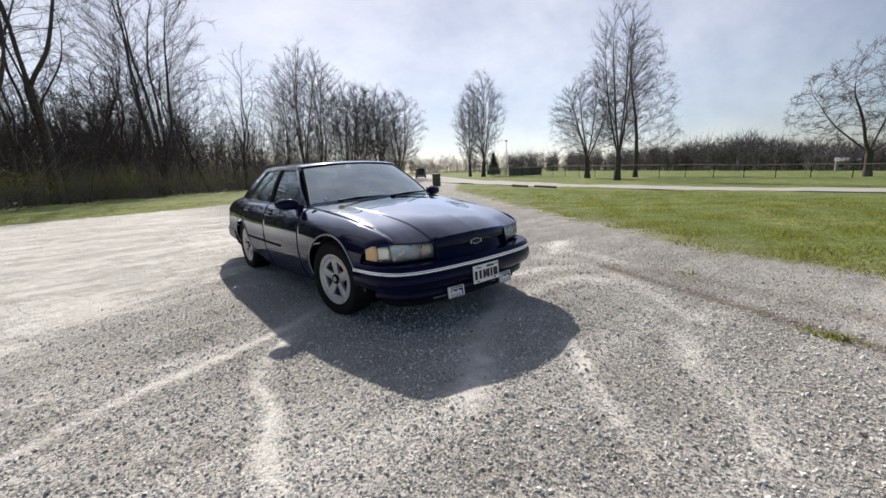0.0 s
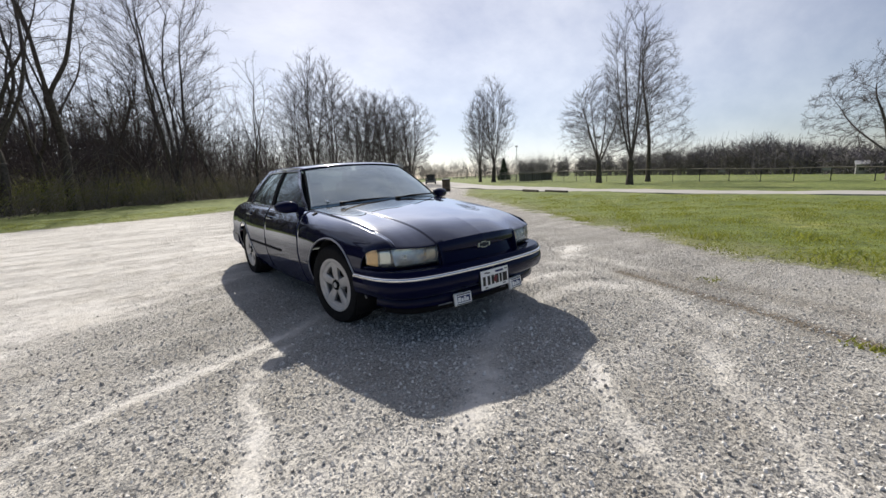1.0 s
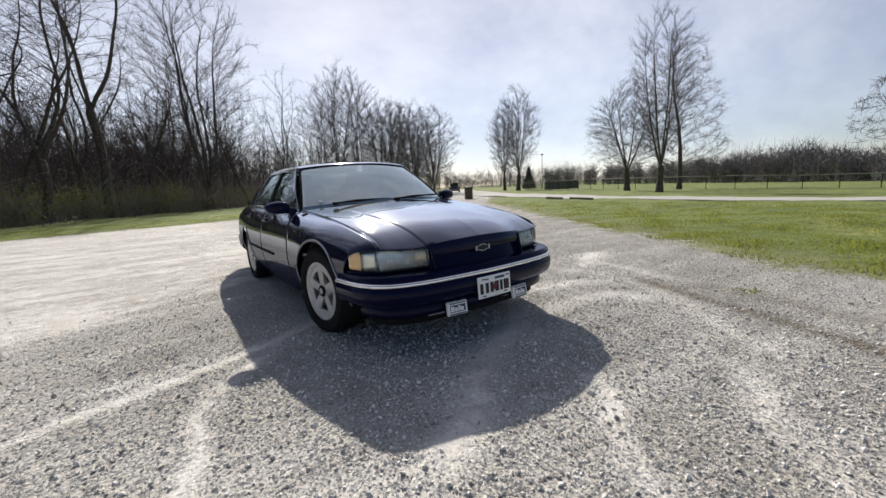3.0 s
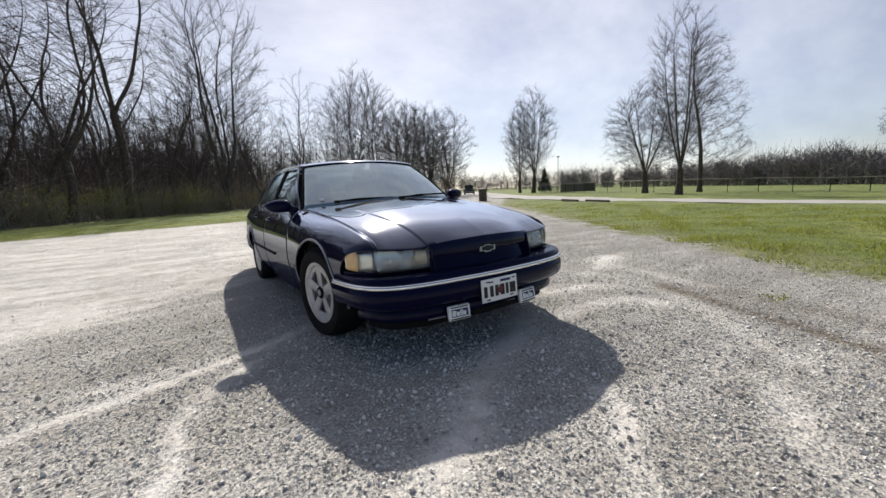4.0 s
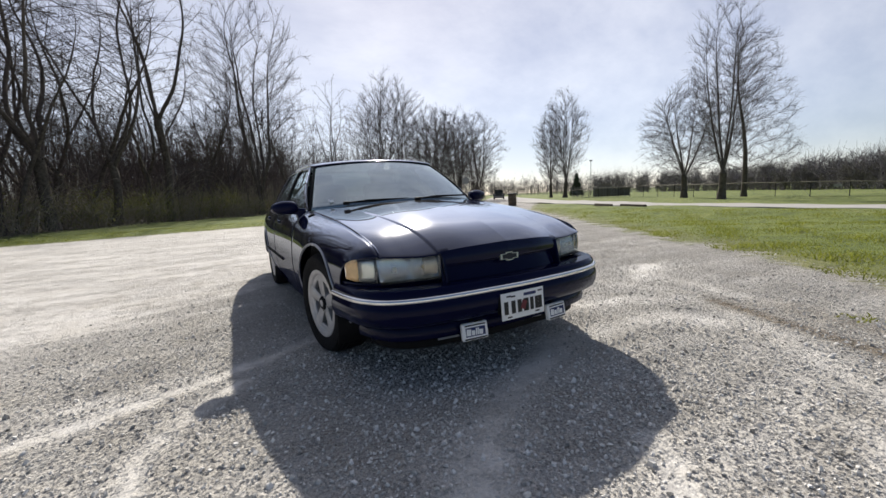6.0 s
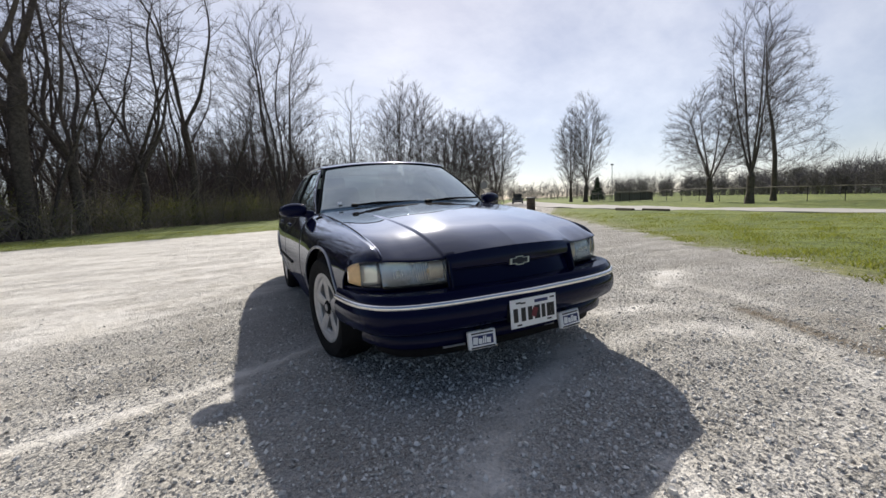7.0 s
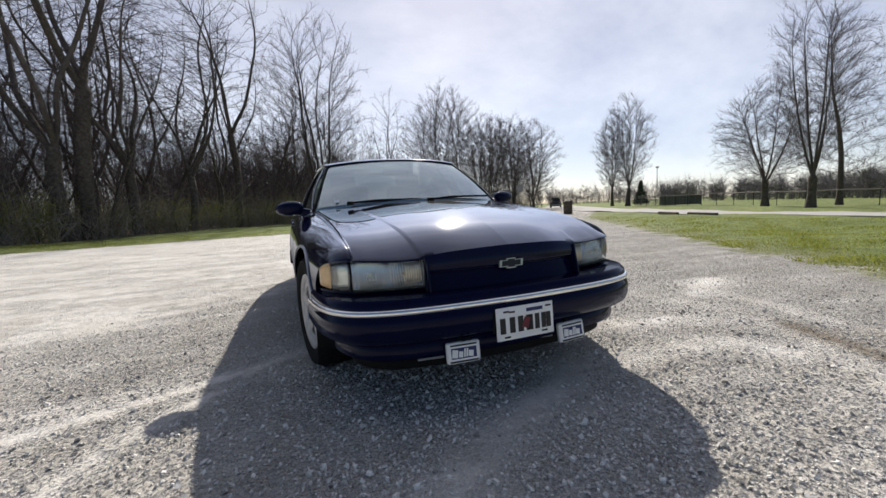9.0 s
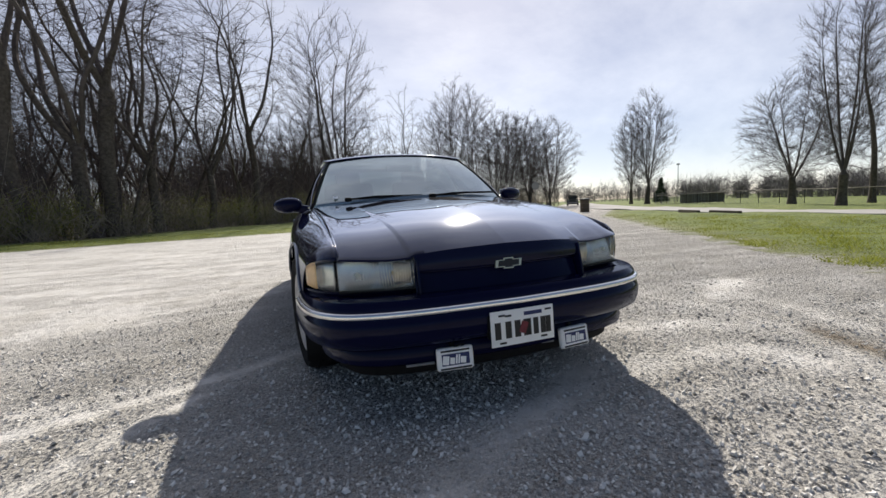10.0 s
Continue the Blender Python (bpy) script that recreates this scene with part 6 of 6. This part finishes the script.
# cabin
block("dashboard", (1.44, 0.36, 0.22), (0, 0.90, 0.89), DASH, car, (-6, 0, 0), 0.06, "dark moulded dashboard", 4)
wheel_ring = [(0.37 + 0.185 * math.cos(2 * math.pi * k / 24), 1.18 + 0.06 * math.sin(2 * math.pi * k / 24), 0.93 + 0.175 * math.sin(2 * math.pi * k / 24)) for k in range(25)]
steer = rod("steering_wheel", wheel_ring, 0.015, BLACK, car, "black steering wheel")
block("steering_hub", (0.30, 0.06, 0.07), (0.37, 1.165, 0.93), BLACK, steer, (-18, 0, 0), 0.02)
for x in (-0.37, 0.37):
    seat = block("front_seat", (0.54, 0.56, 0.16), (x, 1.62, 0.56), CLOTH, car, (4, 0, 0), 0.05, "grey upholstered front seat", 3)
    block("backrest", (0.52, 0.16, 0.62), (x, 1.95, 0.90), CLOTH, seat, (-14, 0, 0), 0.06, seg=3)
    block("headrest", (0.27, 0.10, 0.17), (x, 2.06, 1.245), CLOTH, seat, (-10, 0, 0), 0.04, seg=3)
block("rear_bench", (1.36, 0.20, 0.55), (0, 2.76, 0.80), CLOTH, car, (-16, 0, 0), 0.06, "grey rear bench", 3)
block("parcel_shelf", (1.34, 0.55, 0.03), (0, 3.0, 0.985), DASH, car, (2, 0, 0), 0.01)
block("cabin_floor", (1.5, 2.4, 0.04), (0, 1.95, 0.36), BLACK, car, edge=0.01)
for side in (-1, 1):
    block("door_lining", (0.03, 2.2, 0.50), (side * 0.815, 1.86, 0.70), DASH, car, edge=0.01)
block("rear_view_mirror", (0.24, 0.03, 0.06), (0, 1.12, 1.28), BLACK, car, (0, 0, 0), 0.015)

# rear of the car
sweep("rear_bumper", np.array([(-0.93, 3.35), (-0.915, 3.6), (-0.88, 3.95), (-0.78, 4.18), (-0.5, 4.26), (0, 4.28), (0.5, 4.26), (0.78, 4.18), (0.88, 3.95), (0.915, 3.6), (0.93, 3.35)])[::-1] * np.array([0.985, 1.0]), [(-0.10, 0.56), (-0.01, 0.55), (0.015, 0.50), (0.01, 0.38), (-0.03, 0.33), (-0.10, 0.33)], PAINT, car)
for side in (-1, 1):
    block("tail_light", (0.38, 0.03, 0.13), (side * 0.58, 4.21, 0.72), TAIL, car, (0, 0, side * 8), 0.01, "red tail lamp")


# wheels
def make_wheel(parent):
    w = new("wheel")
    w.parent = parent
    rows = [(0.222, -0.105), (0.245, -0.118), (0.285, -0.127), (0.318, -0.122), (0.336, -0.098), (0.341, -0.06), (0.342, 0.0), (0.341, 0.06), (0.336, 0.098), (0.318, 0.122), (0.285, 0.127), (0.245, 0.118), (0.222, 0.105), (0.222, -0.105)]
    tyre = lathe("tyre", rows, RUBBER, w, 64, "black road tyre")
    # tread grooves as raised ribs
    for x in (-0.07, -0.035, 0.0, 0.035, 0.07):
        lathe("tread_rib", [(0.340, x - 0.012), (0.3455, x - 0.010), (0.3455, x + 0.010), (0.340, x + 0.012)], RUBBER, tyre, 64)
    rim = lathe("rim", [(0.231, -0.104), (0.232, -0.112), (0.226, -0.114), (0.200, -0.106), (0.192, -0.098), (0.19, -0.06), (0.192, 0.02), (0.205, 0.10), (0.222, 0.11)], ALLOY, w, 64, "grey alloy rim")
    # near-black disc and an added dark plate put shade behind the spokes
    lathe("brake_disc", [(0.02, -0.03), (0.15, -0.03), (0.15, -0.01), (0.02, -0.01)], simple_disc, w, 40, "brake disc coloured near black for the shade behind the spokes")
    lathe("shade_plate", [(0.02, -0.012), (0.19, -0.012), (0.19, -0.006), (0.02, -0.006)], BLACK, w, 40)
    lathe("rim_dish", [(0.229, -0.113), (0.222, -0.110), (0.214, -0.100), (0.186, -0.098), (0.166, -0.097), (0.160, -0.090), (0.162, -0.070)], ALLOY, rim, 64, "broad flat alloy dish")
    for k in range(5):
        bm = bmesh.new()
        a = 2 * math.pi * k / 5 + 0.3
        secs = []
        for r, hw, x in ((0.035, 0.030, -0.083), (0.075, 0.034, -0.090), (0.12, 0.038, -0.094), (0.165, 0.043, -0.096), (0.19, 0.049, -0.098), (0.206, 0.056, -0.100)):
            secs.append([(x, hw), (x - 0.006, hw * 0.72), (x - 0.006, -hw * 0.72), (x, -hw), (x + 0.03, -hw * 0.8), (x + 0.03, hw * 0.8)])
        rr = (0.035, 0.075, 0.12, 0.165, 0.19, 0.208)
        rings = [[bm.verts.new((x, r * math.cos(a) - o * math.sin(a), r * math.sin(a) + o * math.cos(a))) for x, o in sec] for r, sec in zip(rr, secs)]
        for p, q in zip(rings, rings[1:]):
            for j in range(6):
                bm.faces.new((p[j], p[(j + 1) % 6], q[(j + 1) % 6], q[j]))
        bm.faces.new(rings[0])
        bm.faces.new(rings[-1][::-1])
        part("spoke", bm, ALLOY, rim)
    lathe("hub_cap", [(0.0, -0.112), (0.017, -0.111), (0.023, -0.108), (0.026, -0.100), (0.028, -0.08)], ALLOY, rim, 24, "round alloy hub cap")
    lathe("hub_ring", [(0.022, -0.104), (0.030, -0.108), (0.040, -0.106), (0.046, -0.100), (0.047, -0.085)], BLACK, rim, 24)
    for k in range(5):
        a = 2 * math.pi * (k + 0.5) / 5 + 0.3
        bm = bmesh.new()
        bmesh.ops.create_cone(bm, cap_ends=True, segments=8, radius1=0.009, radius2=0.008, depth=0.02, matrix=pose(-0.088, 0.052 * math.cos(a), 0.052 * math.sin(a), 0, 90, 0))
        part("wheel_nut", bm, CHROME, rim)
    lathe("hub_plate", [(0.0, -0.080), (0.068, -0.080), (0.075, -0.07), (0.075, -0.05)], ALLOY, rim, 32)
    return w


# almost black in place of steel grey: wheel shade put into the colour
simple_disc = simple("brake_disc_shade", (0.010, 0.010, 0.010), 0.85, 0.0, vary=0.2, scale=25, spec=0.1)
wheel = make_wheel(car)
wheel.matrix_basis = pose(-0.805, 0.0, 0.343, 0, 0, 9)
for x, y, turn in ((0.805, 0.0, 189), (-0.80, 2.80, 0), (0.80, 2.80, 180)):
    c = copy_thing(wheel, pose(x, y, 0.343, 40, 0, turn))
